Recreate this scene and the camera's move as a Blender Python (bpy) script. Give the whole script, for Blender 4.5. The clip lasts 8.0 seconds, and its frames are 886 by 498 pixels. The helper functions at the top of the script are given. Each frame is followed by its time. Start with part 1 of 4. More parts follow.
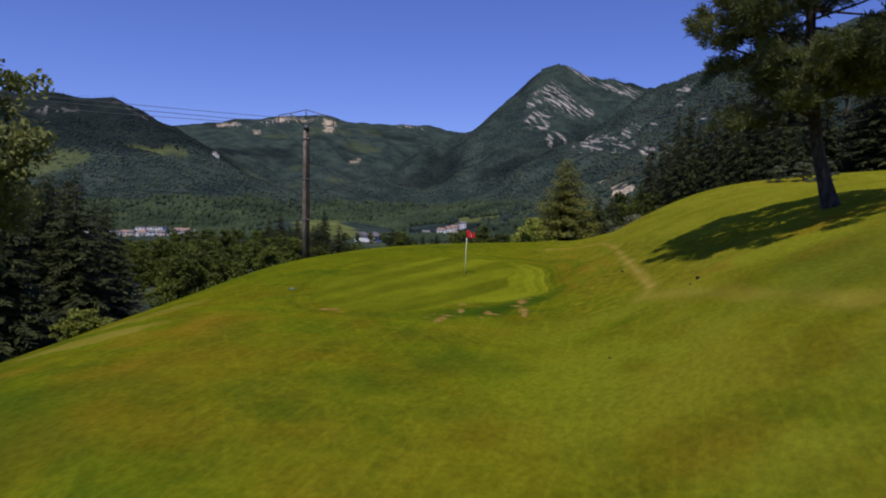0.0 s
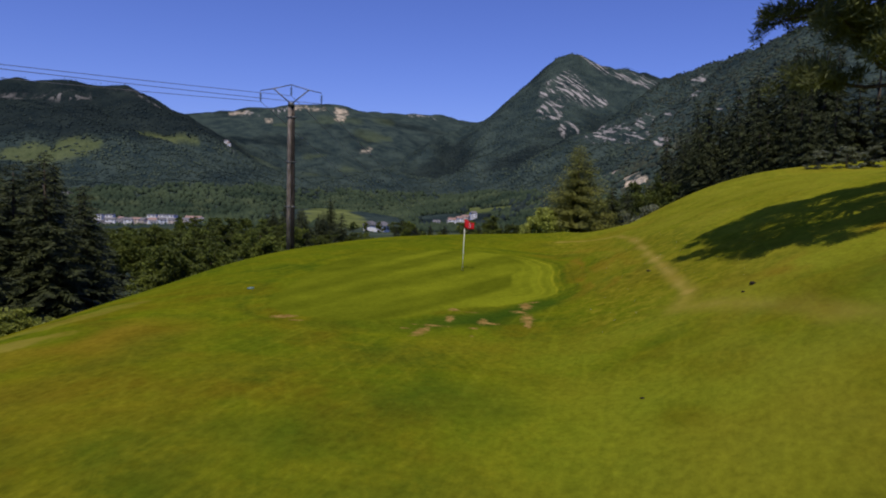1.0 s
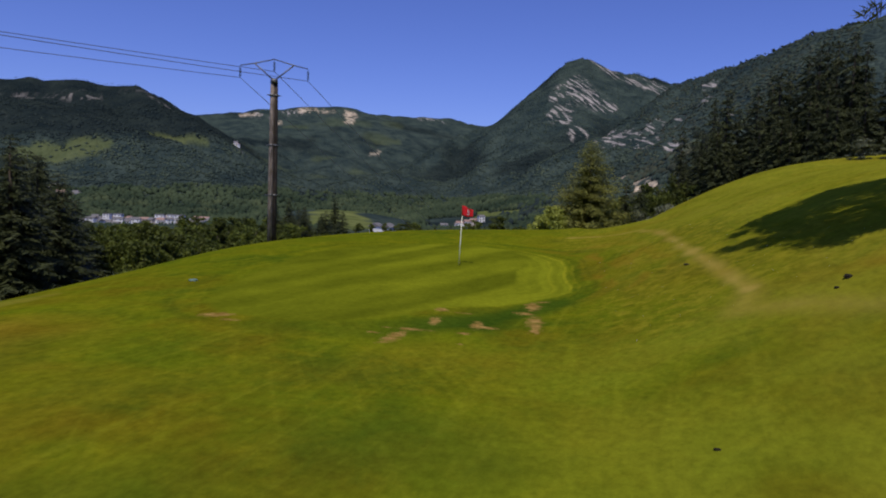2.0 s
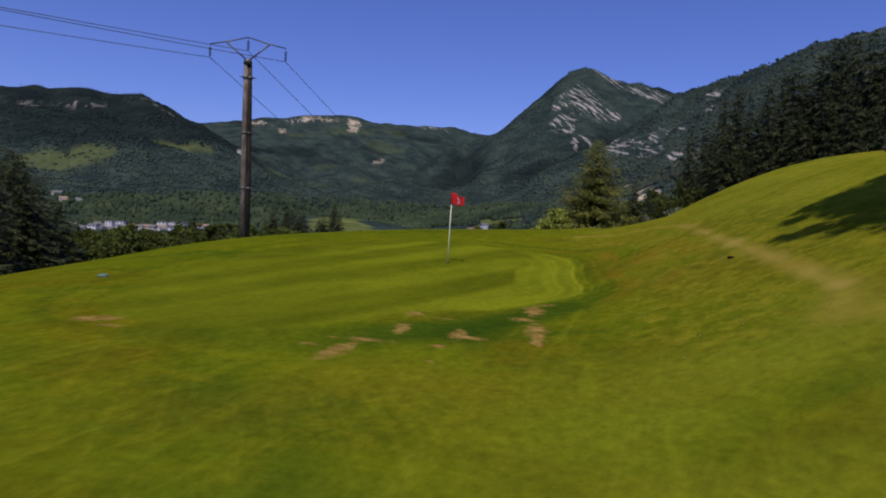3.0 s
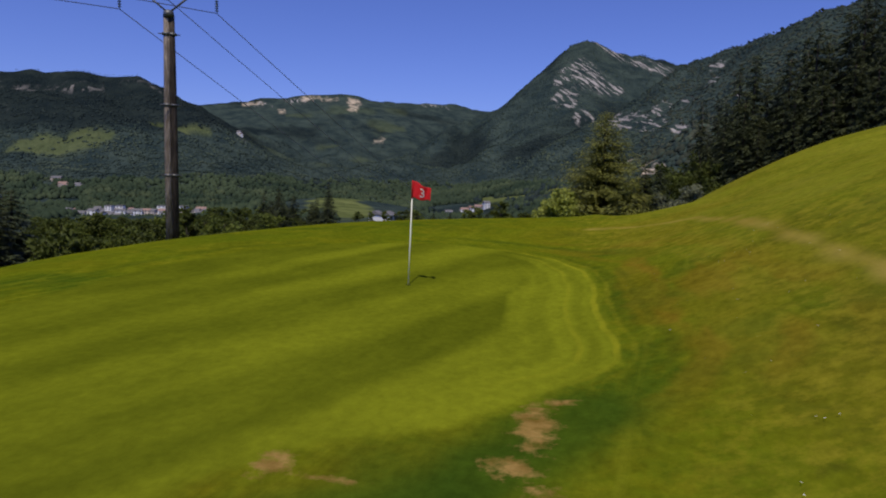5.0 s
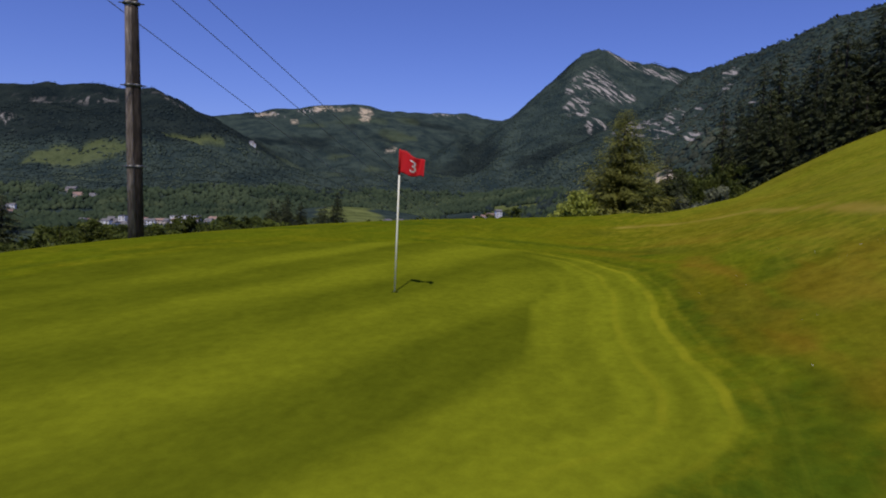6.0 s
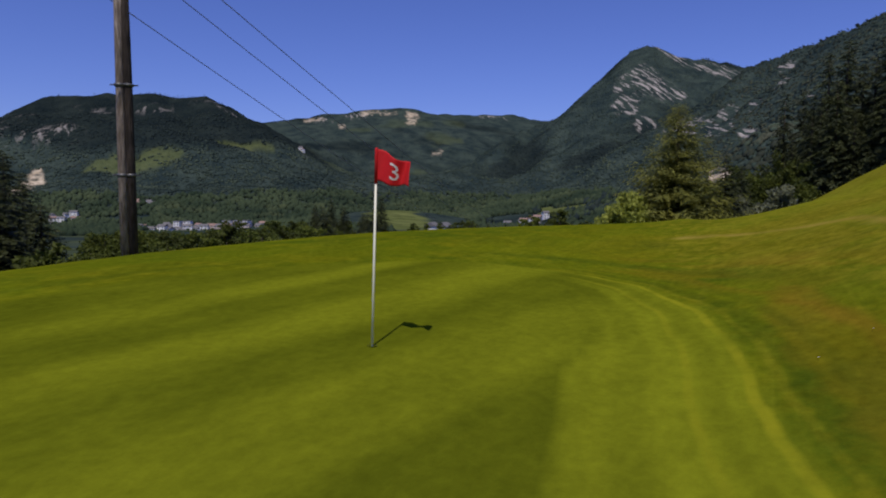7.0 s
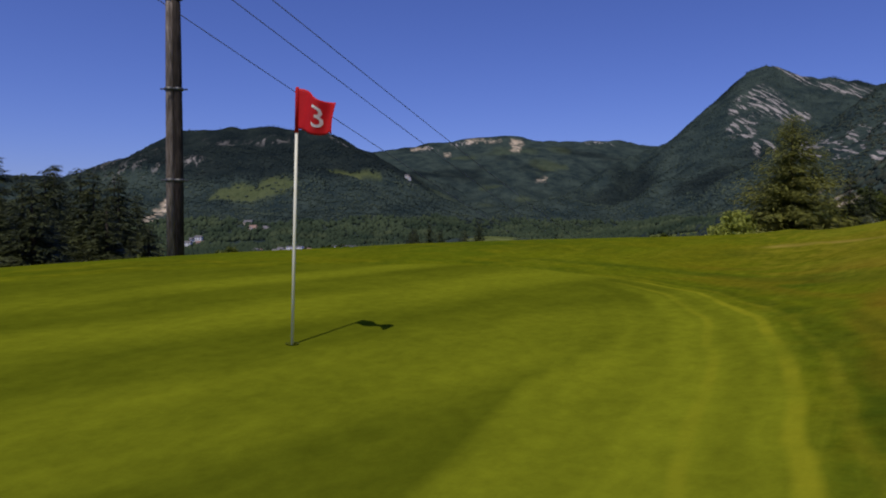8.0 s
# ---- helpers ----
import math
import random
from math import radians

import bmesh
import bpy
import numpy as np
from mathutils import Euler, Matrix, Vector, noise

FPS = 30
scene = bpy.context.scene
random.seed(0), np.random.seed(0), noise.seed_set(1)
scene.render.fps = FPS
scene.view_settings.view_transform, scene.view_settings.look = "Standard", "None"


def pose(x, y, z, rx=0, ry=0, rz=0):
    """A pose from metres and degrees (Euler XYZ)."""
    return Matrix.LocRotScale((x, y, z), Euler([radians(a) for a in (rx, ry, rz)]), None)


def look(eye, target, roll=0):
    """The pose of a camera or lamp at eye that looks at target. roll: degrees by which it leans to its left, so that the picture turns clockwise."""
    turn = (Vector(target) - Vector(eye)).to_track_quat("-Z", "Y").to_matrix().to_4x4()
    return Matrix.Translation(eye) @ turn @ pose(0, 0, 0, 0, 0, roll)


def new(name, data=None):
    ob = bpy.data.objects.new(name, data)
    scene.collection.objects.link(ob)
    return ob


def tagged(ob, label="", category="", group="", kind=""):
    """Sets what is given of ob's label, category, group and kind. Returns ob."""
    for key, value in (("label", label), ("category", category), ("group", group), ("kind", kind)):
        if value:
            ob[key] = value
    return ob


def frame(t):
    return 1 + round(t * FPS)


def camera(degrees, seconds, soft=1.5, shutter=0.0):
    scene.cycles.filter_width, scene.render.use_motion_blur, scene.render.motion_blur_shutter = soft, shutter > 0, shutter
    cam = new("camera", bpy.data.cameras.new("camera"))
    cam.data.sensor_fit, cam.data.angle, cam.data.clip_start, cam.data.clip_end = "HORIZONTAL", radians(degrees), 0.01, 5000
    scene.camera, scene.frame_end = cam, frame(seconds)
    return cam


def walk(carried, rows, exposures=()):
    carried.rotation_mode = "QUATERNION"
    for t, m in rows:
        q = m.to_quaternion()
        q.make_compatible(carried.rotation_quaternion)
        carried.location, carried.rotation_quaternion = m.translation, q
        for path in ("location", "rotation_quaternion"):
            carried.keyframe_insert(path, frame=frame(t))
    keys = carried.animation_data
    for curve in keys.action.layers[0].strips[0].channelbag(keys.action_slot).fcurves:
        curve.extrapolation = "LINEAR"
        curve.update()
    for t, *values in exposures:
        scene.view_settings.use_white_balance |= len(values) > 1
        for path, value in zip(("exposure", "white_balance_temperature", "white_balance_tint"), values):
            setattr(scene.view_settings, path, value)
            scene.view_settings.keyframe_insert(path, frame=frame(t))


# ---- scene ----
cam = camera(67.7, 8.0, soft=2.0)
PATH = [
    (0, (1.63, -1.988, 3.212), (1.434, -0.001, 3.085), 1.1),
    (0.5, (1.794, 0.12, 3.169), (1.579, 2.103, 3.022), 1.3),
    (1, (1.907, 2.269, 3.056), (1.679, 4.249, 2.898), 1.5),
    (1.5, (1.926, 4.208, 2.719), (1.69, 6.188, 2.565), 1.7),
    (1.7, (1.946, 5.027, 2.553), (1.703, 7.006, 2.4), 1.9),
    (3, (2.054, 9.829, 1.65), (1.792, 11.808, 1.528), 2.3),
    (3.5, (2.145, 11.349, 1.548), (1.877, 13.327, 1.427), 2.2),
    (4, (2.2, 12.927, 1.903), (1.932, 14.903, 1.743), 1.3),
    (4.2, (2.137, 13.526, 2.109), (1.882, 15.502, 1.929), 1.6),
    (5.5, (2.071, 18.144, 1.789), (1.787, 20.114, 1.601), 1.0),
    (6, (1.823, 19.858, 1.475), (1.517, 21.828, 1.314), 1.0),
    (6.5, (1.768, 21.413, 1.538), (1.413, 23.375, 1.373), 0.5),
    (7, (1.926, 22.784, 1.631), (1.48, 24.727, 1.475), 0.2),
    (7.5, (2.409, 23.989, 1.409), (1.813, 25.894, 1.285), 0.2),
    (8, (2.821, 24.868, 1.032), (2.075, 26.722, 0.956), 0.3),
]
EXPOSURES = [(0, 0.12), (1.5, 0.1), (3.5, 0.0), (5.5, 0.04), (7, -0.08), (7.5, -0.04), (8, -0.17)]
walk(cam, [(t, look(eye, target, roll)) for t, eye, target, roll in PATH], EXPOSURES)

# ---- light ----
world = bpy.data.worlds.new("sky")
scene.world = world
world.use_nodes = True
sky = world.node_tree.nodes.new("ShaderNodeTexSky")
sky.sky_type, sky.sun_disc = "NISHITA", False
sky.sun_elevation, sky.sun_rotation = radians(60.5), radians(181)
sky.altitude, sky.air_density, sky.dust_density, sky.ozone_density = 400, 1.0, 0.4, 1.5
back = world.node_tree.nodes["Background"]
deep = world.node_tree.nodes.new("ShaderNodeMix")
deep.data_type, deep.blend_type = "RGBA", "MULTIPLY"
deep.inputs[0].default_value, deep.inputs[7].default_value = 1.0, (0.86, 0.97, 1.96, 1.0)
world.node_tree.links.new(sky.outputs[0], deep.inputs[6])
world.node_tree.links.new(deep.outputs[2], back.inputs[0])
back.inputs[1].default_value = 0.058
sun = new("sun", bpy.data.lights.new("sun", "SUN"))
sun.data.energy, sun.data.angle, sun.data.color = 2.9, radians(0.53), (1.0, 0.92, 0.78)
sun.matrix_world = look((2, -80, 141), (0, 0, 0))


# ---- the lie of the land ----
def smooth(a, b, v):
    t = np.clip((v - a) / (b - a), 0, 1)
    return t * t * (3 - 2 * t)


def soft(v, w):
    return w * np.logaddexp(0, v / w)


def grain(x, y, size, seed=0, octaves=1):
    """Value noise from 0 to 1 at places x, y; size is its coarsest wavelength in metres."""
    total, amount, out = 0.0, 1.0, np.zeros(np.shape(x))
    for o in range(octaves):
        u, v = np.asarray(x) / size + 37.7 * o, np.asarray(y) / size - 11.3 * o
        i, j = np.floor(u).astype(np.int64), np.floor(v).astype(np.int64)
        fu, fv = u - i, v - j
        fu, fv = fu * fu * (3 - 2 * fu), fv * fv * (3 - 2 * fv)
        corner = []
        for di, dj in ((0, 0), (1, 0), (0, 1), (1, 1)):
            h = ((i + di) * 374761393 + (j + dj) * 668265263 + (seed + o) * 974711) & 0xFFFFFFFF
            h = ((h ^ (h >> 13)) * 1274126177) & 0xFFFFFFFF
            corner.append(((h ^ (h >> 16)) & 0xFFFF) / 65535.0)
        c = corner
        out += amount * ((c[0] * (1 - fu) + c[1] * fu) * (1 - fv) + (c[2] * (1 - fu) + c[3] * fu) * fv)
        total, amount, size = total + amount, amount * 0.5, size * 0.5
    return out / total


LIE_Y = np.array([-12, 0, 10, 20, 30, 40, 50.0])
LIE_Z = np.array([-1.2, -1.46, -0.591, -0.3, -0.03, 0.66, 3.388])


def along(y):
    """The height of the fairway and the green along its length."""
    m = np.gradient(LIE_Z, LIE_Y)
    y = np.clip(y, LIE_Y[0], LIE_Y[-1])
    i = np.clip(np.searchsorted(LIE_Y, y) - 1, 0, len(LIE_Y) - 2)
    w = LIE_Y[i + 1] - LIE_Y[i]
    t = (y - LIE_Y[i]) / w
    return ((2 * t**3 - 3 * t**2 + 1) * LIE_Z[i] + (t**3 - 2 * t**2 + t) * w * m[i]
            + (-2 * t**3 + 3 * t**2) * LIE_Z[i + 1] + (t**3 - t**2) * w * m[i + 1])


def lawn_height(x, y):
    """The mown ground: fairway, green, the bank on one side and the drop on the other."""
    x = np.clip(x, -45, 45)
    toe = 3.443 + 0.138 * soft(y - 31, 2)
    z = along(y) + 0.588 * soft(x - toe, 0.8) - 0.485 * soft(x - 12.958 - toe + 3.443, 2)
    z = z - 0.935 * soft(-12.376 - 0.047 * (y - 25) - x, 2.5) - 0.065 * (x - 1)
    z = z - 0.384 * soft(y - 42.259 - 0.294 * np.clip(x, -20, 30), 2.5)
    return z - 0.084 * soft(y - 32.416, 3) * np.clip((x - 5) / 4, 0, 1)


def valley_height(x, y):
    """The wooded slope behind the lawn and the valley floor."""
    r = np.hypot(x, y)
    z = -4 + 0.13 * np.clip(x, -60, 60) * np.exp(-((r / 200) ** 2)) - 0.05 * soft(r - 120, 20)
    z = z + 3.0 * (grain(x, y, 90, 5, 2) - 0.5) * smooth(60, 140, r)
    z = z + 13 * np.exp(-((x + 122) ** 2 + (y - 410) ** 2) / 70**2)
    return np.maximum(z, -46 + 4 * (grain(x, y, 300, 8) - 0.5))


def crest(*rows):
    """A ridge from rows of bearing and rise in degrees and distance in metres."""
    b, e, d = (np.array(v, float) for v in zip(*rows))
    return np.stack([d * np.sin(np.radians(b)), d * np.cos(np.radians(b)), 3 + d * np.tan(np.radians(e))], 1)


RIDGES = [  # crest line, width of its flank, hollowness of the flank, steepness of its ends
    (crest((-64, 3.3, 2700), (-52, 3.9, 2500), (-48.8, 3.5, 2300), (-47.6, 4.1, 2150), (-45.8, 5.7, 2110), (-44.4, 6.8, 2100), (-42.8, 7.4, 2080), (-40, 7.75, 2050), (-37.5, 7.95, 2010),
           (-35.5, 8.2, 2000), (-33.6, 8.4, 2000), (-32.1, 8.55, 2000), (-31, 8.0, 2030), (-30.1, 7.3, 2080), (-29.2, 6.4, 2150), (-28.4, 5.9, 2250), (-26, 5.4, 2600)), 1000, 1.35, 1.7),
    (crest((-30, 5.8, 3700), (-25.5, 6.4, 3700), (-23, 6.85, 3750), (-19.4, 7.3, 3800), (-16.6, 7.5, 3800), (-15, 7.4, 3800),
           (-14.2, 7.1, 3850), (-11, 7.0, 3950), (-7, 7.0, 4050), (-5, 6.5, 4150), (0, 6.3, 4200)), 2000, 1.5, 1.0),
    (crest((-5, 6.2, 3000), (-2.7, 6.8, 2800), (-0.6, 8.4, 2700), (1.4, 10.7, 2620), (2.8, 11.9, 2600), (3.9, 12.15, 2600),
           (5.1, 11.7, 2620), (7.4, 10.8, 2650), (8.1, 10.95, 2660), (8.8, 10.7, 2660), (11, 10.0, 2700), (14, 9.6, 2800)), 1350, 1.25, 2.3),
    (crest((-2.7, 6.7, 2750), (-5, 5.4, 2450), (-8, 4.0, 2150), (-11, 2.7, 1950), (-14, 1.3, 1800), (-17, 0.0, 1650)), 800, 1.2, 1.6),
    (crest((34, 14.2, 1400), (27, 14.0, 1450), (22, 13.4, 1550), (17.2, 12, 1700), (15.6, 11.3, 1750), (12.3, 10.5, 1850), (11, 9.8, 1880),
           (9.6, 7.0, 1820), (8, 4.4, 1720), (6, 1.5, 1600)), 900, 1.2, 1.5),
    (crest((-24, 3.6, 2700), (-20, 2.9, 2500), (-17, 1.6, 2300)), 900, 1.2, 1.5),
    (crest((-120, 5, 2600), (-90, 4, 2500), (-64, 3.3, 2700)), 1200, 1.3, 1.0),
    (crest((34, 14.2, 1400), (60, 12, 1500), (100, 9, 1700), (150, 6, 2000), (200, 5, 2300), (240, 5, 2600)), 1000, 1.3, 1.0),
]


def mountain_height(x, y):
    best = np.full(np.shape(x), -90.0)
    for line, width, bend, steep in RIDGES:
        way = line.mean(0)[:2] / np.linalg.norm(line.mean(0)[:2])
        for a, b in zip(line[:-1], line[1:]):
            d = b[:2] - a[:2]
            s = np.clip(((x - a[0]) * d[0] + (y - a[1]) * d[1]) / (d @ d), 0, 1)
            gx, gy = x - a[0] - s * d[0], y - a[1] - s * d[1]
            gap = np.hypot(gx * way[0] + gy * way[1], steep * (gx * way[1] - gy * way[0]))
            top = a[2] + s * (b[2] - a[2])
            u = np.clip(gap / width, 0, 1)
            best = np.maximum(best, -52 + (top + 52) * (1 - u) ** bend)
    lift = smooth(-40, 60, best)
    gully = np.abs(grain(x, y, 330, 21, 4) - 0.5) * 2
    return best + lift * (80 * (gully - 0.35) * smooth(0, 1, 1.2 - np.abs(best - 160) / 260) + 10 * (grain(x, y, 60, 31, 2) - 0.5))


def height(x, y):
    x, y = np.asarray(x, float), np.asarray(y, float)
    near, far = lawn_height(x, y), valley_height(x, y)
    z = far + soft(near - far, 0.6)
    r = np.hypot(x, y)
    hill = mountain_height(x, y)
    return np.where(r > 500, np.maximum(z, hill), z)


# ---- materials ----
def shader(name, rough=0.8):
    m = bpy.data.materials.new(name)
    m.use_nodes = True
    b = m.node_tree.nodes["Principled BSDF"]
    b.inputs["Roughness"].default_value = rough
    b.inputs["Specular IOR Level"].default_value = 0.25
    return m, m.node_tree.nodes, m.node_tree.links, b


def rgb(c):
    return (*c, 1.0)


def put(links, a, socket):
    if isinstance(a, bpy.types.NodeSocket):
        links.new(a, socket)
    else:
        socket.default_value = a


def blend(nodes, links, fac, a, b, mode="MIX"):
    n = nodes.new("ShaderNodeMix")
    n.data_type, n.blend_type = "RGBA", mode
    for value, k in ((fac, 0), (a, 6), (b, 7)):
        put(links, value, n.inputs[k])
    return n.outputs[2]


def calc(nodes, links, op, a, b=0.0, c=0.0):
    n = nodes.new("ShaderNodeMath")
    n.operation = op
    for value, k in ((a, 0), (b, 1), (c, 2)):
        put(links, value, n.inputs[k])
    return n.outputs[0]


def place(nodes, links, stretch=(1, 1, 1), turn=(0, 0, 0)):
    c, r, m = nodes.new("ShaderNodeTexCoord"), nodes.new("ShaderNodeMapping"), nodes.new("ShaderNodeMapping")
    r.inputs["Rotation"].default_value = [radians(a) for a in turn]
    m.inputs["Scale"].default_value = stretch
    links.new(c.outputs["Object"], r.inputs["Vector"])
    links.new(r.outputs[0], m.inputs["Vector"])
    return m.outputs[0]


def speckle(nodes, links, where, scale, detail=4.0, low=0.3, high=0.7, rough=0.55):
    """Noise, stretched to run from 0 to 1 between low and high."""
    n, r = nodes.new("ShaderNodeTexNoise"), nodes.new("ShaderNodeMapRange")
    n.inputs["Scale"].default_value, n.inputs["Detail"].default_value, n.inputs["Roughness"].default_value = scale, detail, rough
    links.new(where, n.inputs["Vector"])
    r.inputs["From Min"].default_value, r.inputs["From Max"].default_value = low, high
    links.new(n.outputs[0], r.inputs["Value"])
    return r.outputs[0]


def relief(nodes, links, b, value, distance, strength=1.0, before=None):
    n = nodes.new("ShaderNodeBump")
    n.inputs["Distance"].default_value = distance
    put(links, strength, n.inputs["Strength"])
    links.new(value, n.inputs["Height"])
    if before is not None:
        links.new(before, n.inputs["Normal"])
    if b is not None:
        links.new(n.outputs[0], b.inputs["Normal"])
    return n.outputs[0]


def attribute(nodes, name):
    n = nodes.new("ShaderNodeAttribute")
    n.attribute_name = name
    return n.outputs["Fac"]


def plain(name, colour, rough=0.6, metal=0.0, vary=0.12, scale=6.0, bump=0.0):
    """Paint, metal or cloth with slight stains and grain."""
    m, nodes, links, b = shader(name, rough)
    w = place(nodes, links)
    dark = tuple(c * (1 - vary) for c in colour)
    tint = blend(nodes, links, speckle(nodes, links, w, scale), rgb(dark), rgb(colour))
    tint = blend(nodes, links, calc(nodes, links, "MULTIPLY", speckle(nodes, links, w, scale * 7, 3, 0.5, 0.8), vary * 2), tint, rgb(tuple(c * 0.5 for c in colour)))
    links.new(tint, b.inputs["Base Color"])
    b.inputs["Metallic"].default_value = metal
    if bump:
        relief(nodes, links, b, speckle(nodes, links, w, scale * 5), bump)
    return m


def band(nodes, links, value, middle, half, fade):
    """1 where the value lies within half of the middle, fading out beyond."""
    gap = calc(nodes, links, "ABSOLUTE", calc(nodes, links, "SUBTRACT", value, middle))
    n = nodes.new("ShaderNodeMapRange")
    n.interpolation_type = "SMOOTHSTEP"
    for k, v in (("From Min", half + fade), ("From Max", half), ("To Min", 0.0), ("To Max", 1.0)):
        n.inputs[k].default_value = v
    links.new(gap, n.inputs["Value"])
    return n.outputs[0]


def foliage(name, dark, light, lets_light=0.25, spread=0.35):
    """Leaves or needles: every clump takes a tone of its own, each plant a slight cast."""
    m, nodes, links, b = shader(name, 0.6)
    geo, info = nodes.new("ShaderNodeNewGeometry"), nodes.new("ShaderNodeObjectInfo")
    w = place(nodes, links)
    t = calc(nodes, links, "MULTIPLY_ADD", geo.outputs["Random Per Island"], 0.3, calc(nodes, links, "MULTIPLY", speckle(nodes, links, w, 0.5, 4), 0.7))
    tint = blend(nodes, links, t, rgb(dark), rgb(light))
    cast = calc(nodes, links, "MULTIPLY_ADD", info.outputs["Random"], spread, 1 - spread / 2)
    n = nodes.new("ShaderNodeHueSaturation")
    links.new(tint, n.inputs["Color"])
    links.new(cast, n.inputs["Value"])
    links.new(n.outputs[0], b.inputs["Base Color"])
    thin, mix = nodes.new("ShaderNodeBsdfTranslucent"), nodes.new("ShaderNodeMixShader")
    links.new(n.outputs[0], thin.inputs["Color"])
    mix.inputs[0].default_value = lets_light
    links.new(b.outputs[0], mix.inputs[1])
    links.new(thin.outputs[0], mix.inputs[2])
    links.new(mix.outputs[0], nodes["Material Output"].inputs["Surface"])
    return m


def bark(name, dark, light):
    m, nodes, links, b = shader(name, 0.9)
    w = place(nodes, links, (5, 5, 0.8))
    v = speckle(nodes, links, w, 3, 6, 0.35, 0.65)
    tint = blend(nodes, links, v, rgb(dark), rgb(light))
    tint = blend(nodes, links, speckle(nodes, links, place(nodes, links), 0.7, 3, 0.5, 0.7), tint, rgb(tuple(c * 0.6 for c in dark)))
    links.new(tint, b.inputs["Base Color"])
    relief(nodes, links, b, v, 0.03)
    return m


def ground_material():
    m, nodes, links, b = shader("ground", 0.9)
    b.inputs["Specular IOR Level"].default_value = 0.0
    w = place(nodes, links)
    mid, fine = speckle(nodes, links, place(nodes, links, (1, 0.55, 1), (0, 0, 9)), 1.2, 5, 0.3, 0.7), speckle(nodes, links, place(nodes, links, (1, 0.7, 1), (0, 0, 6)), 8, 6, 0.3, 0.7, 0.65)
    streak = speckle(nodes, links, place(nodes, links, (2.4, 0.25, 1), (0, 0, 8)), 1.2, 5, 0.54, 0.68)
    # mown fairway: lime, olive, worn and shaded green side by side
    turf = blend(nodes, links, speckle(nodes, links, w, 0.2, 6, 0.38, 0.62, 0.62), rgb((0.101, 0.129, 0.0055)), rgb((0.134, 0.156, 0.0055)))
    turf = blend(nodes, links, calc(nodes, links, "MULTIPLY", speckle(nodes, links, w, 0.3, 7, 0.45, 0.60, 0.6), attribute(nodes, "worn")), turf, rgb((0.121, 0.103, 0.0055)))
    turf = blend(nodes, links, calc(nodes, links, "MULTIPLY", speckle(nodes, links, place(nodes, links, (1, 1, 1), (0, 0, 50)), 0.34, 8, 0.50, 0.62, 0.62), 0.85), turf, rgb((0.058, 0.093, 0.0055)))
    turf = blend(nodes, links, calc(nodes, links, "MULTIPLY", speckle(nodes, links, w, 1.3, 7, 0.50, 0.70, 0.7), 0.6), turf, rgb((0.201, 0.190, 0.0075)))
    turf = blend(nodes, links, calc(nodes, links, "MULTIPLY", streak, 0.45), turf, rgb((0.161, 0.177, 0.0075)))
    # faint tracks of mowers and trolleys, and tufts
    for turn, share in ((12, 0.34), (-24, 0.24)):
        track = speckle(nodes, links, place(nodes, links, (5, 0.22, 1), (0, 0, turn)), 1.0, 5, 0.54, 0.70, 0.6)
        turf = blend(nodes, links, calc(nodes, links, "MULTIPLY", track, share), turf, rgb((0.205, 0.215, 0.012)))
    tuft = speckle(nodes, links, place(nodes, links, (1, 0.5, 1), (0, 0, 10)), 3.0, 5, 0.52, 0.72, 0.65)
    turf = blend(nodes, links, calc(nodes, links, "MULTIPLY", tuft, 0.42), turf, rgb((0.058, 0.088, 0.0055)))
    turf = blend(nodes, links, attribute(nodes, "lime"), turf, rgb((0.188, 0.208, 0.0120)))
    # sun-dried grass
    dried = blend(nodes, links, mid, rgb((0.150, 0.106, 0.0065)), rgb((0.225, 0.160, 0.0125)))
    turf = blend(nodes, links, attribute(nodes, "dry"), turf, dried)
    deep = blend(nodes, links, mid, rgb((0.033, 0.065, 0.0055)), rgb((0.060, 0.096, 0.0065)))
    turf = blend(nodes, links, attribute(nodes, "lush"), turf, deep)
    # putting green with its mown stripes
    nap = calc(nodes, links, "ADD", attribute(nodes, "stripe"), calc(nodes, links, "MULTIPLY", calc(nodes, links, "SUBTRACT", speckle(nodes, links, place(nodes, links, (1.6, 0.6, 1), (0, 0, 17)), 0.9, 6, 0.3, 0.7, 0.65), 0.5), 0.42))
    # bands left by the laps along the rim
    rim = attribute(nodes, "rimmed")
    wander = calc(nodes, links, "MULTIPLY", calc(nodes, links, "SUBTRACT", speckle(nodes, links, w, 0.45, 3), 0.5), 0.12)
    edge = calc(nodes, links, "ADD", attribute(nodes, "edge"), wander)
    for middle, half, fade, share in ((1.05, 0.08, 0.16, -0.22), (0.76, 0.05, 0.1, 0.12), (0.33, 0.04, 0.1, -0.2), (1.5, 0.04, 0.18, -0.12)):
        nap = calc(nodes, links, "MULTIPLY_ADD", calc(nodes, links, "MULTIPLY", band(nodes, links, edge, middle, half, fade), rim), share, nap)
    nap = calc(nodes, links, "MAXIMUM", nap, 0.0)
    cut = blend(nodes, links, nap, rgb((0.093, 0.110, 0.0055)), rgb((0.200, 0.222, 0.0105)))
    turf = blend(nodes, links, attribute(nodes, "green"), turf, cut)
    patchy = speckle(nodes, links, w, 1.1, 4, 0.25, 0.65)
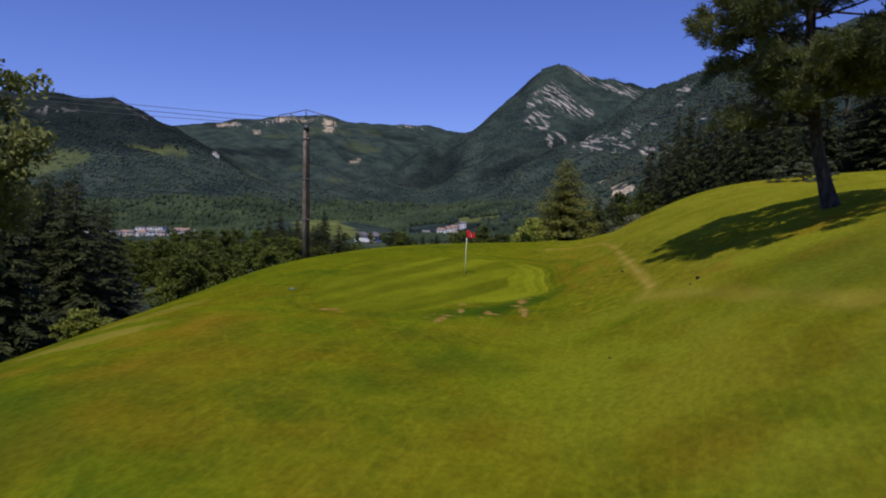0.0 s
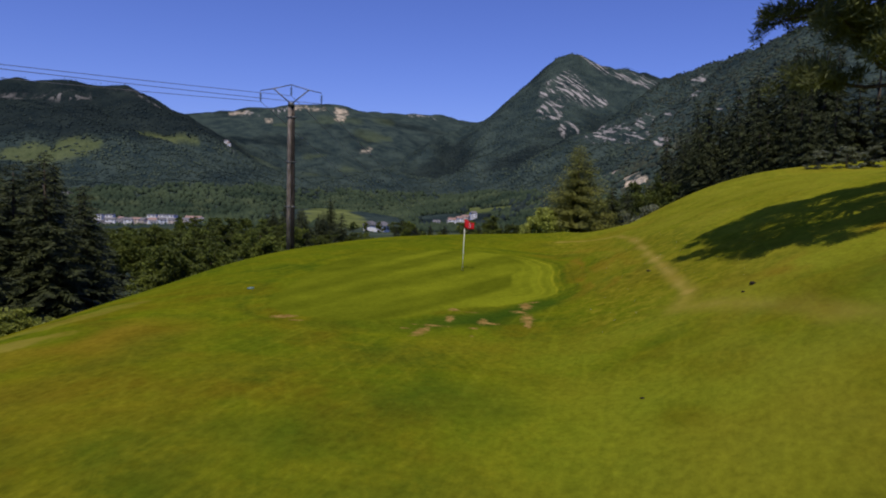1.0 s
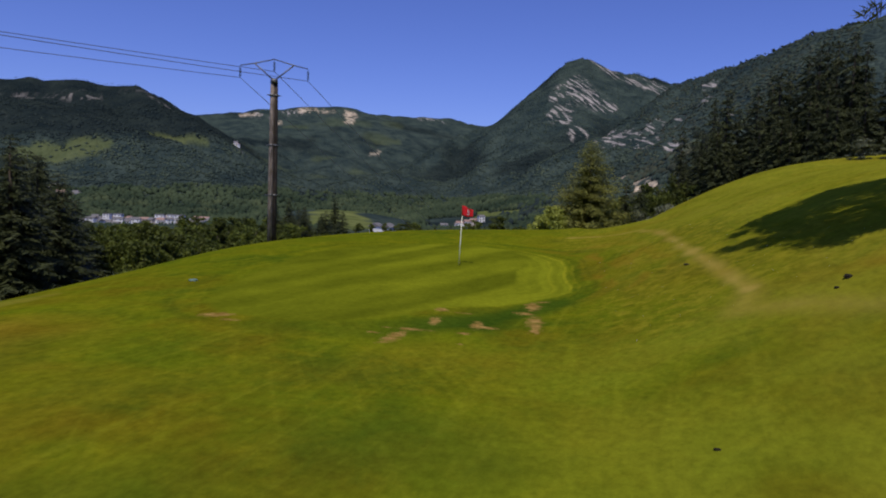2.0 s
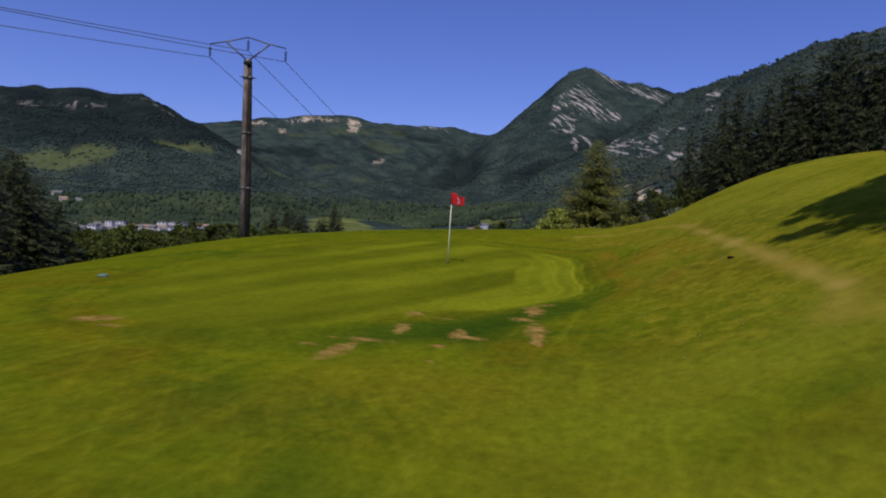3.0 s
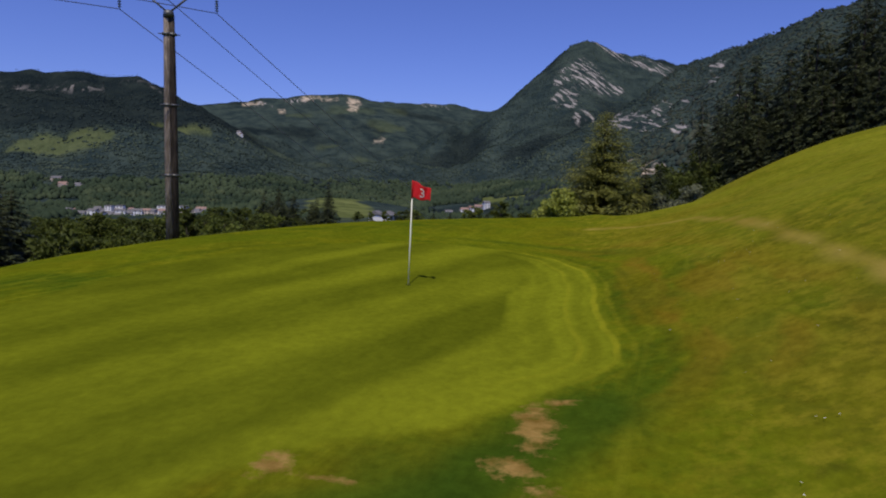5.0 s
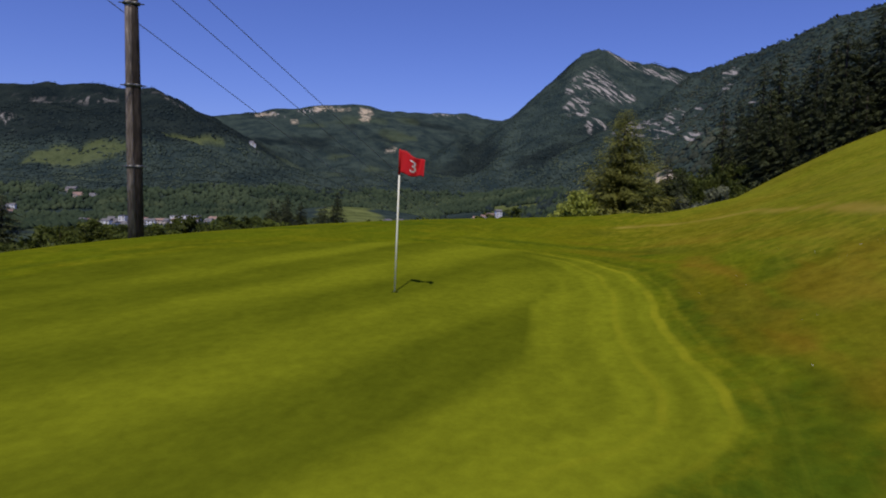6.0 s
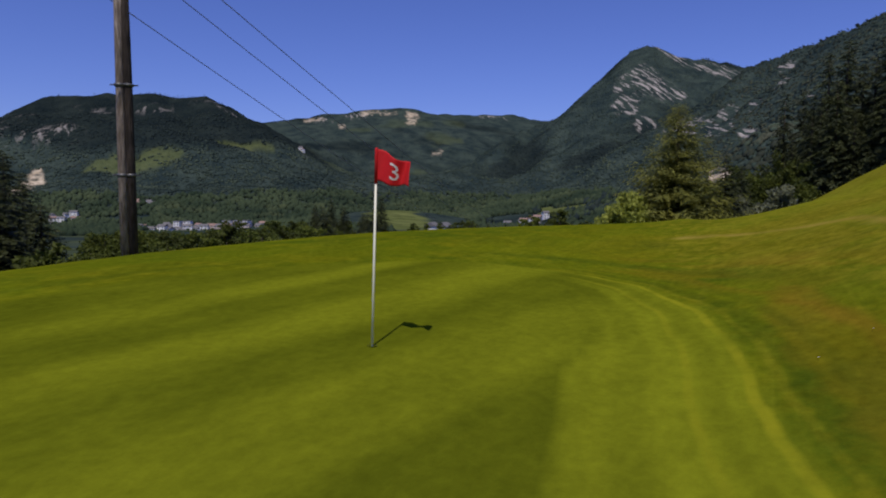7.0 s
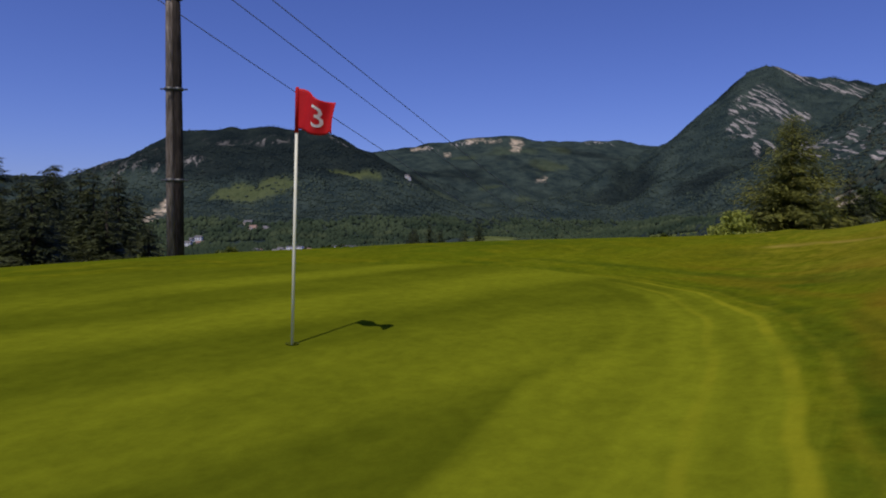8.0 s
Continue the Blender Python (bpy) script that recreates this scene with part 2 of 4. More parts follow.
    for middle, half, fade, share, tone in ((-0.36, 0.05, 0.12, 0.5, (0.050, 0.072, 0.0055)), (-0.66, 0.02, 0.1, 0.4, (0.060, 0.078, 0.0055)), (-0.2, 0.01, 0.06, 0.35, (0.24, 0.225, 0.013))):
        turf = blend(nodes, links, calc(nodes, links, "MULTIPLY", calc(nodes, links, "MULTIPLY", band(nodes, links, edge, middle, half, fade), rim), calc(nodes, links, "MULTIPLY", patchy, share)), turf, rgb(tone))
    soft_nap = calc(nodes, links, "MULTIPLY_ADD", attribute(nodes, "green"), -0.14, 0.42)
    shade = calc(nodes, links, "MULTIPLY_ADD", calc(nodes, links, "SUBTRACT", fine, 0.5), soft_nap, 0.98)
    n = nodes.new("ShaderNodeHueSaturation")
    links.new(turf, n.inputs["Color"])
    links.new(shade, n.inputs["Value"])
    turf = n.outputs[0]
    for middle, half, fade, share in ((0.04, 0.018, 0.06, 0.75), (0.53, 0.012, 0.06, 0.42)):
        turf = blend(nodes, links, calc(nodes, links, "MULTIPLY", calc(nodes, links, "MULTIPLY", band(nodes, links, edge, middle, half, fade), rim), calc(nodes, links, "MULTIPLY", patchy, share)), turf, rgb((0.30, 0.29, 0.014)))
    # dry and lime mottling of the unmown bank
    mottle = speckle(nodes, links, w, 2.6, 8, 0.46, 0.66, 0.72)
    turf = blend(nodes, links, calc(nodes, links, "MULTIPLY", calc(nodes, links, "MULTIPLY", mottle, attribute(nodes, "bank")), 0.6), turf, rgb((0.28, 0.245, 0.018)))
    blotch = speckle(nodes, links, place(nodes, links, (1, 0.7, 1), (0, 0, 35)), 4.2, 7, 0.52, 0.70, 0.7)
    turf = blend(nodes, links, calc(nodes, links, "MULTIPLY", calc(nodes, links, "MULTIPLY", blotch, attribute(nodes, "bank")), 0.55), turf, rgb((0.075, 0.080, 0.0065)))
    straw = blend(nodes, links, mid, rgb((0.25, 0.19, 0.025)), rgb((0.33, 0.255, 0.05)))
    turf = blend(nodes, links, attribute(nodes, "straw"), turf, straw)
    earth = blend(nodes, links, speckle(nodes, links, w, 5, 4), rgb((0.18, 0.110, 0.022)), rgb((0.37, 0.235, 0.07)))
    ragged = calc(nodes, links, "ADD", attribute(nodes, "soil"), calc(nodes, links, "MULTIPLY", calc(nodes, links, "SUBTRACT", speckle(nodes, links, w, 4.5, 7, 0.25, 0.75, 0.75), 0.5), 1.0))
    worn = nodes.new("ShaderNodeMapRange")
    worn.inputs["From Min"].default_value, worn.inputs["From Max"].default_value = 0.34, 0.80
    links.new(ragged, worn.inputs["Value"])
    bald = calc(nodes, links, "MULTIPLY", worn.outputs[0], calc(nodes, links, "GREATER_THAN", attribute(nodes, "soil"), 0.02))
    turf = blend(nodes, links, bald, turf, earth)
    # woods, far meadows and rock
    crown = nodes.new("ShaderNodeTexVoronoi")
    crown.inputs["Scale"].default_value = 0.12
    links.new(w, crown.inputs["Vector"])
    # distance haze is mixed into the wood and needle tones as a bluish cast
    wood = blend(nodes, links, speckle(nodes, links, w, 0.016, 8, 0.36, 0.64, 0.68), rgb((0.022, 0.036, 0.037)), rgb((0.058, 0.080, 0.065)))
    hay = blend(nodes, links, speckle(nodes, links, w, 0.03, 5), rgb((0.088, 0.110, 0.034)), rgb((0.150, 0.170, 0.058)))
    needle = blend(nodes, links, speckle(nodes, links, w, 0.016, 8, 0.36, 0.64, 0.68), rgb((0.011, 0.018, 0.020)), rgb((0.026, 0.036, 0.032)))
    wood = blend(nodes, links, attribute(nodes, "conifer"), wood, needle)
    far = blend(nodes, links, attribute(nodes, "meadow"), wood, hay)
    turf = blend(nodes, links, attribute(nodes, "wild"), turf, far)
    beds = speckle(nodes, links, place(nodes, links, (0.22, 0.22, 1.7), (0, -46, 0)), 0.06, 8, 0.525, 0.595, 0.65)
    bare = calc(nodes, links, "MULTIPLY", attribute(nodes, "rock"), beds)
    bare = calc(nodes, links, "SMOOTH_MIN", calc(nodes, links, "MULTIPLY", bare, 1.7), 1.0, 0.1)
    stone = blend(nodes, links, speckle(nodes, links, place(nodes, links, (1, 1, 3), (0, -36, 0)), 0.05, 6), rgb((0.20, 0.185, 0.17)), rgb((0.46, 0.42, 0.38)))
    turf = blend(nodes, links, bare, turf, stone)
    sand = blend(nodes, links, speckle(nodes, links, w, 0.06, 5), rgb((0.46, 0.35, 0.23)), rgb((0.74, 0.62, 0.46)))
    turf = blend(nodes, links, calc(nodes, links, "MULTIPLY", attribute(nodes, "quarry"), speckle(nodes, links, place(nodes, links, (1, 1, 0.6)), 0.035, 7, 0.40, 0.56, 0.65)), turf, sand)
    links.new(turf, b.inputs["Base Color"])
    grassy = relief(nodes, links, None, fine, 0.006, 0.5)
    rough = relief(nodes, links, None, mid, 0.05, 0.5, grassy)
    relief(nodes, links, b, calc(nodes, links, "SUBTRACT", 1.0, crown.outputs["Distance"]), 5.0, calc(nodes, links, "MULTIPLY", attribute(nodes, "wild"), 0.9), rough)
    return m


GROUND = ground_material()
SPRUCE = foliage("spruce_needles", (0.022, 0.032, 0.013), (0.095, 0.108, 0.037), 0.2)
OLIVE = foliage("sunlit_needles", (0.090, 0.104, 0.022), (0.29, 0.285, 0.065), 0.42)
PINE = foliage("pine_needles", (0.036, 0.052, 0.016), (0.20, 0.215, 0.065), 0.34)
LEAF = foliage("broad_leaves", (0.036, 0.054, 0.009), (0.155, 0.180, 0.026), 0.35, 0.8)
CREAMY = foliage("pale_leaves", (0.11, 0.14, 0.03), (0.36, 0.37, 0.13), 0.35)
BRIGHT = foliage("light_leaves", (0.19, 0.225, 0.03), (0.42, 0.44, 0.09), 0.42)
GREY = foliage("grey_leaves", (0.09, 0.11, 0.05), (0.30, 0.31, 0.19), 0.35)


def far_foliage(name, dark, light, pale):
    """Distant tree crowns: broad tones over the slopes, small differences from crown to crown."""
    m, nodes, links, b = shader(name, 0.9)
    b.inputs["Specular IOR Level"].default_value = 0.0
    geo = nodes.new("ShaderNodeNewGeometry")
    w = place(nodes, links)
    t = calc(nodes, links, "MULTIPLY_ADD", geo.outputs["Random Per Island"], 0.14, calc(nodes, links, "MULTIPLY", speckle(nodes, links, w, 0.0075, 8, 0.37, 0.63, 0.66), 0.86))
    tint = blend(nodes, links, t, rgb(dark), rgb(light))
    tint = blend(nodes, links, calc(nodes, links, "MULTIPLY", speckle(nodes, links, w, 0.02, 4, 0.55, 0.7), 0.5), tint, rgb(pale))
    links.new(tint, b.inputs["Base Color"])
    return m


# far woods and conifers carry a bluish distance haze in their base colour
HAZED_WOODS = far_foliage("far_woods", (0.025, 0.039, 0.037), (0.072, 0.096, 0.066), (0.112, 0.136, 0.080))
VALE = far_foliage("valley_leaves", (0.023, 0.037, 0.024), (0.062, 0.084, 0.044), (0.105, 0.124, 0.058))
SCRUB = far_foliage("hillside_scrub", (0.030, 0.037, 0.028), (0.074, 0.082, 0.054), (0.125, 0.128, 0.085))
HAZED_CONIFERS = far_foliage("hazed_conifers", (0.018, 0.028, 0.030), (0.037, 0.051, 0.044), (0.055, 0.068, 0.052))
BARK = bark("bark", (0.035, 0.028, 0.022), (0.12, 0.095, 0.075))
POLE = bark("grey_pole_timber", (0.14, 0.11, 0.085), (0.36, 0.30, 0.25))
POLE_DARK = bark("dark_pole_timber", (0.022, 0.017, 0.014), (0.07, 0.055, 0.045))
STEEL = plain("galvanised_steel", (0.16, 0.16, 0.16), 0.5, 0.6)
CABLE = plain("cable", (0.15, 0.15, 0.17), 0.5, 0.3)
GLASS = plain("insulator_glass", (0.05, 0.07, 0.08), 0.2)
WHITE = plain("white_stick", (0.95, 0.93, 0.75), 0.45, 0, 0.05)
RED = plain("red_flag", (0.62, 0.015, 0.02), 0.7, 0, 0.15, 9)
NUMERAL = plain("white_numeral", (0.8, 0.78, 0.75), 0.7, 0, 0.05)
CUP = plain("dark_cup", (0.05, 0.06, 0.02), 0.8)
TEAL = plain("teal_sheet", (0.15, 0.25, 0.20), 0.5, 0, 0.4, 30)
CLOD = plain("dark_earth", (0.035, 0.028, 0.015), 0.95, 0, 0.4, 40, 0.01)
PLASTER = plain("white_plaster", (0.86, 0.85, 0.82), 0.85, 0, 0.12, 0.3)
CREAM = plain("cream_plaster", (0.64, 0.55, 0.47), 0.85, 0, 0.12, 0.3)
TILE = plain("clay_tiles", (0.38, 0.25, 0.20), 0.85, 0, 0.3, 1.0)
SLATE = plain("grey_roof", (0.20, 0.19, 0.19), 0.8, 0, 0.25, 1.0)
PANE = plain("window_pane", (0.05, 0.05, 0.05), 0.4)
PETAL = plain("white_petals", (0.75, 0.74, 0.66), 0.8)


# ---- building helpers ----
class Shape:
    """Gathers rings, boxes and leaves into one mesh."""

    def __init__(self):
        self.v, self.f, self.n = [], [], 0

    def add(self, verts, faces):
        verts = np.asarray(verts, float).reshape(-1, 3)
        self.v.append(verts)
        self.f.extend([tuple(int(i) + self.n for i in q) for q in faces])
        self.n += len(verts)

    def tube(self, path, radii, sides=8, lump=0.0):
        path = np.asarray(path, float)
        verts, faces = [], []
        for i, (p, r) in enumerate(zip(path, radii)):
            d = path[min(i + 1, len(path) - 1)] - path[max(i - 1, 0)]
            d = d / max(np.linalg.norm(d), 1e-9)
            a = np.cross(d, (0.31, 0.95, 0.1) if abs(d[2]) > 0.8 else (0, 0, 1))
            a /= np.linalg.norm(a)
            c = np.cross(d, a)
            for k in range(sides):
                w = 2 * math.pi * k / sides
                q = r * (1 + lump * random.uniform(-1, 1))
                verts.append(p + q * (math.cos(w) * a + math.sin(w) * c))
        for i in range(len(path) - 1):
            for k in range(sides):
                k2 = (k + 1) % sides
                faces.append((i * sides + k, i * sides + k2, (i + 1) * sides + k2, (i + 1) * sides + k))
        faces.append(tuple(range(sides))[::-1])
        faces.append(tuple((len(path) - 1) * sides + k for k in range(sides)))
        self.add(verts, faces)
        return self

    def box(self, lo, hi):
        (x0, y0, z0), (x1, y1, z1) = lo, hi
        self.add([(x0, y0, z0), (x1, y0, z0), (x1, y1, z0), (x0, y1, z0), (x0, y0, z1), (x1, y0, z1), (x1, y1, z1), (x0, y1, z1)],
                 [(3, 2, 1, 0), (4, 5, 6, 7), (0, 1, 5, 4), (1, 2, 6, 5), (2, 3, 7, 6), (3, 0, 4, 7)])
        return self

    def leaves(self, middle, ahead, wide):
        """Folded diamond leaves: middles, half-lengths and half-widths as rows of vectors."""
        middle, ahead, wide = (np.asarray(a, float) for a in (middle, ahead, wide))
        fold = np.cross(ahead, wide)
        fold = fold / np.maximum(np.linalg.norm(fold, axis=1, keepdims=True), 1e-9) * np.linalg.norm(wide, axis=1, keepdims=True) * 0.35
        verts = np.stack([middle - ahead, middle + wide + fold, middle + ahead, middle - wide + fold], 1).reshape(-1, 3)
        base = self.n + 4 * np.arange(len(middle))[:, None]
        self.v.append(verts)
        self.f.extend(map(tuple, np.concatenate([base + [0, 1, 2], base + [0, 2, 3]]).tolist()))
        self.n += len(verts)
        return self

    def mesh(self, name, material, rounded=True):
        data = bpy.data.meshes.new(name)
        data.from_pydata(np.concatenate(self.v).tolist(), [], self.f)
        data.materials.append(material)
        if rounded:
            data.polygons.foreach_set("use_smooth", [True] * len(data.polygons))
        data.update()
        return data


def part(name, shape, material, parent=None, label="", rounded=True):
    ob = new(name, shape.mesh(name, material, rounded))
    ob.parent = parent
    return tagged(ob, label)


def thing(name, m, label, category, group="", kind=""):
    ob = new(name)
    ob.matrix_basis = m
    return tagged(ob, label, category, group, kind)


def at(x, y, dz=0.0):
    """A place on the ground."""
    return x, y, float(height(x, y)) + dz


# ---- the ground, one sheet from the fairway to the mountains ----
GREEN_EDGE = np.array([(3.2, 24.6), (3.31, 25.4), (3.25, 26.6), (3.28, 28.4), (3.42, 30.2), (3.36, 32.4), (2.75, 34.8), (1.9, 35.9), (1.0, 36.45), (-0.4, 36.7), (-1.8, 36.2), (-3.6, 34.6), (-5.0, 32.2),
                       (-5.75, 29.3), (-5.85, 26.5), (-5.6, 23.6), (-5.25, 21.2), (-4.8, 19.5), (-4.1, 18.65), (-2.9, 18.55), (-2.1, 18.75), (-1.3, 19.3), (-0.6, 20.2), (-0.2, 21.1), (0.45, 21.8), (1.3, 22.3), (2.3, 23.55), (2.85, 24.0)])


def inside(x, y, edge):
    """How far places lie inside a closed line, in metres; outside it is negative."""
    gap, turn = np.full(np.shape(x), 1e9), np.zeros(np.shape(x), bool)
    for (x0, y0), (x1, y1) in zip(edge, np.roll(edge, -1, 0)):
        s = np.clip(((x - x0) * (x1 - x0) + (y - y0) * (y1 - y0)) / ((x1 - x0) ** 2 + (y1 - y0) ** 2), 0, 1)
        gap = np.minimum(gap, np.hypot(x - x0 - s * (x1 - x0), y - y0 - s * (y1 - y0)))
        cross = (y0 > y) != (y1 > y)
        turn ^= cross & (x < (x1 - x0) * (y - y0) / (y1 - y0 + 1e-12) + x0)
    return np.where(turn, gap, -gap)


def near_line(x, y, line):
    gap = np.full(np.shape(x), 1e9)
    for (x0, y0), (x1, y1) in zip(line[:-1], line[1:]):
        s = np.clip(((x - x0) * (x1 - x0) + (y - y0) * (y1 - y0)) / ((x1 - x0) ** 2 + (y1 - y0) ** 2), 0, 1)
        gap = np.minimum(gap, np.hypot(x - x0 - s * (x1 - x0), y - y0 - s * (y1 - y0)))
    return gap


def spot(x, y, cx, cy, rx, ry, turn=0.0, rag=0.35, seed=0, size=None, outer=1.1, inner=0.8):
    """A ragged oval patch."""
    c, s = math.cos(radians(turn)), math.sin(radians(turn))
    u, v = ((x - cx) * c + (y - cy) * s) / rx, (-(x - cx) * s + (y - cy) * c) / ry
    e = np.hypot(u, v) + rag * 2 * (grain(x, y, size or min(rx, ry) * 0.7, seed, 3) - 0.5)
    return smooth(outer, inner, e)


def oval_all(x, y, rows, rag, seed, outer=1.1, inner=0.8):
    out = np.zeros(np.shape(x))
    for i, (cx, cy, rx, ry, turn) in enumerate(rows):
        near = (np.abs(x - cx) < 2 * max(rx, ry)) & (np.abs(y - cy) < 2 * max(rx, ry))
        out[near] = np.maximum(out[near], spot(x[near], y[near], cx, cy, rx, ry, turn, rag, seed + i, None, outer, inner))
    return out


def ground_cover(x, y):
    """What grows where: shares from 0 to 1 of each cover."""
    r = np.hypot(x - 1.6, y)
    edge = np.full(x.shape, -99.0)
    close = (np.abs(x) < 60) & (y < 80) & (y > -60)
    edge[close] = inside(x[close], y[close], GREEN_EDGE)
    cover = {"green": smooth(-0.16, 0.16, edge + 0.08 * (grain(x, y, 0.5, 44, 2) - 0.5))}
    # stripes run across the length of the green, fanning a little; one lap follows the rim
    fan = np.interp(x - 0.38 * (y - 25), [-5, -3.3, -1, 1], [0.27, 0.35, 0.44, 0.42])
    s = x - fan * (y - 25) + 0.16 * (grain(x, y, 2.5, 41) - 0.5)
    lanes = np.interp(s, [-6, -5.5, -5.1, -4.75, -4.35, -3.9, -3.5, -3.05, -2.6, -2.05, -1.5, -0.6, -0.1, 0.9, 1.24, 2], [0.2, 0.22, 0.78, 0.78, 0.1, 0.1, 0.78, 0.74, 0.18, 0.18, 0.68, 0.72, 0.08, 0.08, 0.78, 0.86])
    lap = smooth(-0.07, 0.09, x - 1.65 - np.clip(0.2 * (y - 29.2), 0, 0.45) + 0.08 * (grain(x, y, 1.5, 42) - 0.5)) * smooth(24.5, 26, y) * smooth(37, 32, y)
    cover["rimmed"] = smooth(0.6, 2, x) * smooth(23.3, 25.0, y)
    cover["edge"] = np.clip(edge, -4, 4)
    # the nap shows less and turns darker towards the left of the green
    lanes = 0.34 - 0.1 * smooth(-1.5, -4, x + 0.4 * (y - 26)) + (lanes - 0.34) * (0.5 + 0.5 * smooth(-3.5, -0.5, x + 0.55 * (y - 26)))
    mow = lanes * (0.74 + 0.45 * grain(x, y, 3.5, 45, 2)) * (0.75 + 0.25 * smooth(-5.2, -2.5, x))
    mow = np.maximum(mow, lap * (0.7 + 0.25 * grain(x, y, 2.4, 46, 2)))
    cover["stripe"] = np.clip(mow + 0.04 + 0.26 * (grain(x, y, 1.6, 43, 3) - 0.5) + 0.18 * (grain(s * 3, y * 0.35, 1.0, 48, 2) - 0.5), 0, 1)
    collar = smooth(1.6, 0.7, near_line(x, y, [(-2.4, 18.1), (-1.0, 18.6), (0.3, 19.8), (1.2, 20.7), (2.0, 21.7), (2.7, 22.8)]) + 1.0 * grain(x, y, 1.1, 47, 2)) * smooth(0.1, -0.05, edge) * (0.4 + 0.6 * smooth(-1.2, 0.2, x))
    rim = 0.4 * smooth(0.4, 0.1, np.abs(edge + 1.65 + 0.2 * (grain(x, y, 2, 50) - 0.5))) * smooth(32, 35, y) * smooth(-2, 0.5, x)
    rim += 0.3 * smooth(0.22, 0.05, np.abs(edge + 0.75)) * smooth(-3.5, -5, x)
    cover["lush"] = np.clip(collar + rim + 0.6 * smooth(0.52, 0.75, grain(x, y, 4.2, 51, 3)) * smooth(18, 14, y), 0, 1)
    bank = smooth(-0.2, 0.7, x - 3.9 - 0.06 * np.maximum(y - 28, 0)) * smooth(8, 6, x) * smooth(18, 23, y) * smooth(48, 36, y)
    cover["worn"] = 0.25 + 0.6 * smooth(27, 19, y)
    cover["bank"] = smooth(-1.2, -2.2, edge) * smooth(3, 4.2, x) * smooth(15, 20, y)
    dry = 0.3 * bank * smooth(0.40, 0.62, grain(x, y, 1.9, 53, 4))
    dry += 0.95 * smooth(0.34, 0.55, grain(x, y, 5, 55, 4)) * smooth(-4.0, -7.0, x) * smooth(20, 16, y)
    dry += 0.24 * smooth(0.5, 0.7, grain(x, y, 4.2, 57, 3)) * smooth(24, 20, y) + 0.1 * smooth(4, 7, x) * grain(x, y, 3, 58, 2)
    dry += 0.25 * smooth(37, 41, y) * smooth(0.4, 0.6, grain(x, y, 5, 59, 2)) * smooth(-1, 3, x)
    dry += 0.4 * spot(x, y, 4.15, 29.0, 0.45, 3.4, -3, 0.5, 73, 0.8)
    dry += 0.75 * smooth(0.42, 0.62, grain(x, y, 1.5, 76, 4)) * spot(x, y, 10.0, 16.6, 3.2, 2.2, 0, 0.4, 77)
    # brown streaks that follow the rim of the green
    dry += 0.45 * smooth(0.48, 0.62, grain(edge * 2.6, y * 0.5, 1.0, 75, 3)) * smooth(-0.5, -1.0, edge) * smooth(-3.2, -2.2, edge) * smooth(1.5, 3, x) * smooth(21.5, 24.5, y)
    cover["dry"] = np.clip(dry, 0, 0.95) * smooth(0.0, -0.3, edge)
    cover["lime"] = 0.85 * smooth(-1, 6, x) * smooth(21, 16, y - 0.6 * np.maximum(x - 7, 0)) * smooth(0.3, 0.6, grain(x, y, 2.6, 60, 4)) + 0.65 * smooth(6, 9.5, x) * (0.25 + 0.75 * smooth(0.3, 0.6, grain(x, y, 2.2, 68, 4))) * smooth(14, 19, y) + 0.4 * smooth(3.8, 5, x) * smooth(20, 24, y) * smooth(0.3, 0.6, grain(x, y, 1.5, 74, 3))
    trail = near_line(x, y, [(4.2, 41.6), (6.2, 39.8), (7.2, 38.0), (6.9, 33.0), (6.55, 27.0), (6.3, 22.8), (6.05, 19.0)])
    trail2 = near_line(x, y, [(6.05, 19.0), (5.7, 17.9), (6.5, 16.5), (7.0, 14.7), (7.5, 13.1), (8.2, 10.5)])
    straw = 1.2 * smooth(0.48, 0.12, trail + 0.42 * grain(x, y, 0.8, 61, 2)) * (0.5 + 0.5 * grain(x, y, 2.0, 62, 2)) + smooth(0.8, 0.1, trail2 + 0.6 * grain(x, y, 0.9, 63, 2)) * (0.15 + 0.45 * grain(x, y, 1.5, 67, 2))
    straw += 0.16 * smooth(3, 8, x) * grain(x, y, 1.6, 66, 3)
    straw += 0.5 * spot(x, y, -9.2, 14.3, 1.8, 0.7, 60, 0.4, 64) + 0.3 * spot(x, y, -9.6, 18.2, 2.5, 0.6, 75, 0.4, 65)
    cover["straw"] = np.clip(straw, 0, 1)
    cover["soil"] = np.clip(0.88 * oval_all(x, y, [(2.2, 22.6, 0.21, 0.62, 0), (2.42, 23.2, 0.2, 0.10, 10), (2.2, 20.6, 0.19, 0.75, 0), (2.0, 21.6, 0.24, 0.22, 0), (2.21, 19.8, 0.1, 0.35, 0), (-0.45, 18.15, 0.16, 0.5, -12), (-0.33, 18.4, 0.12, 0.3, 0), (-0.84, 18.36, 0.16, 0.07, 0), (-0.72, 18.9, 0.1, 0.07, 0),
                                            (-0.2, 18.95, 0.34, 0.13, 10), (0.08, 21.25, 0.17, 0.26, 0), (0.1, 20.0, 0.14, 0.42, 0), (1.0, 19.95, 0.15, 0.42, 0), (1.2, 19.8, 0.26, 0.14, 0), (0.6, 21.1, 0.27, 0.07, 0),
                                            (0.82, 19.05, 0.14, 0.09, 0), (0.83, 18.2, 0.1, 0.07, 0), (-4.0, 18.45, 0.32, 0.22, 30), (-3.6, 18.1, 0.2, 0.1, 0)], 0.3, 71, 1.9, 0.0), 0, 1)
    far = smooth(0.0, 1.2, valley_height(x, y) - lawn_height(x, y) + 1.2)
    cover["wild"] = np.where(r > 120, 1.0, far * smooth(-14.5, -16.5, np.where(y > 47, -20, x)))
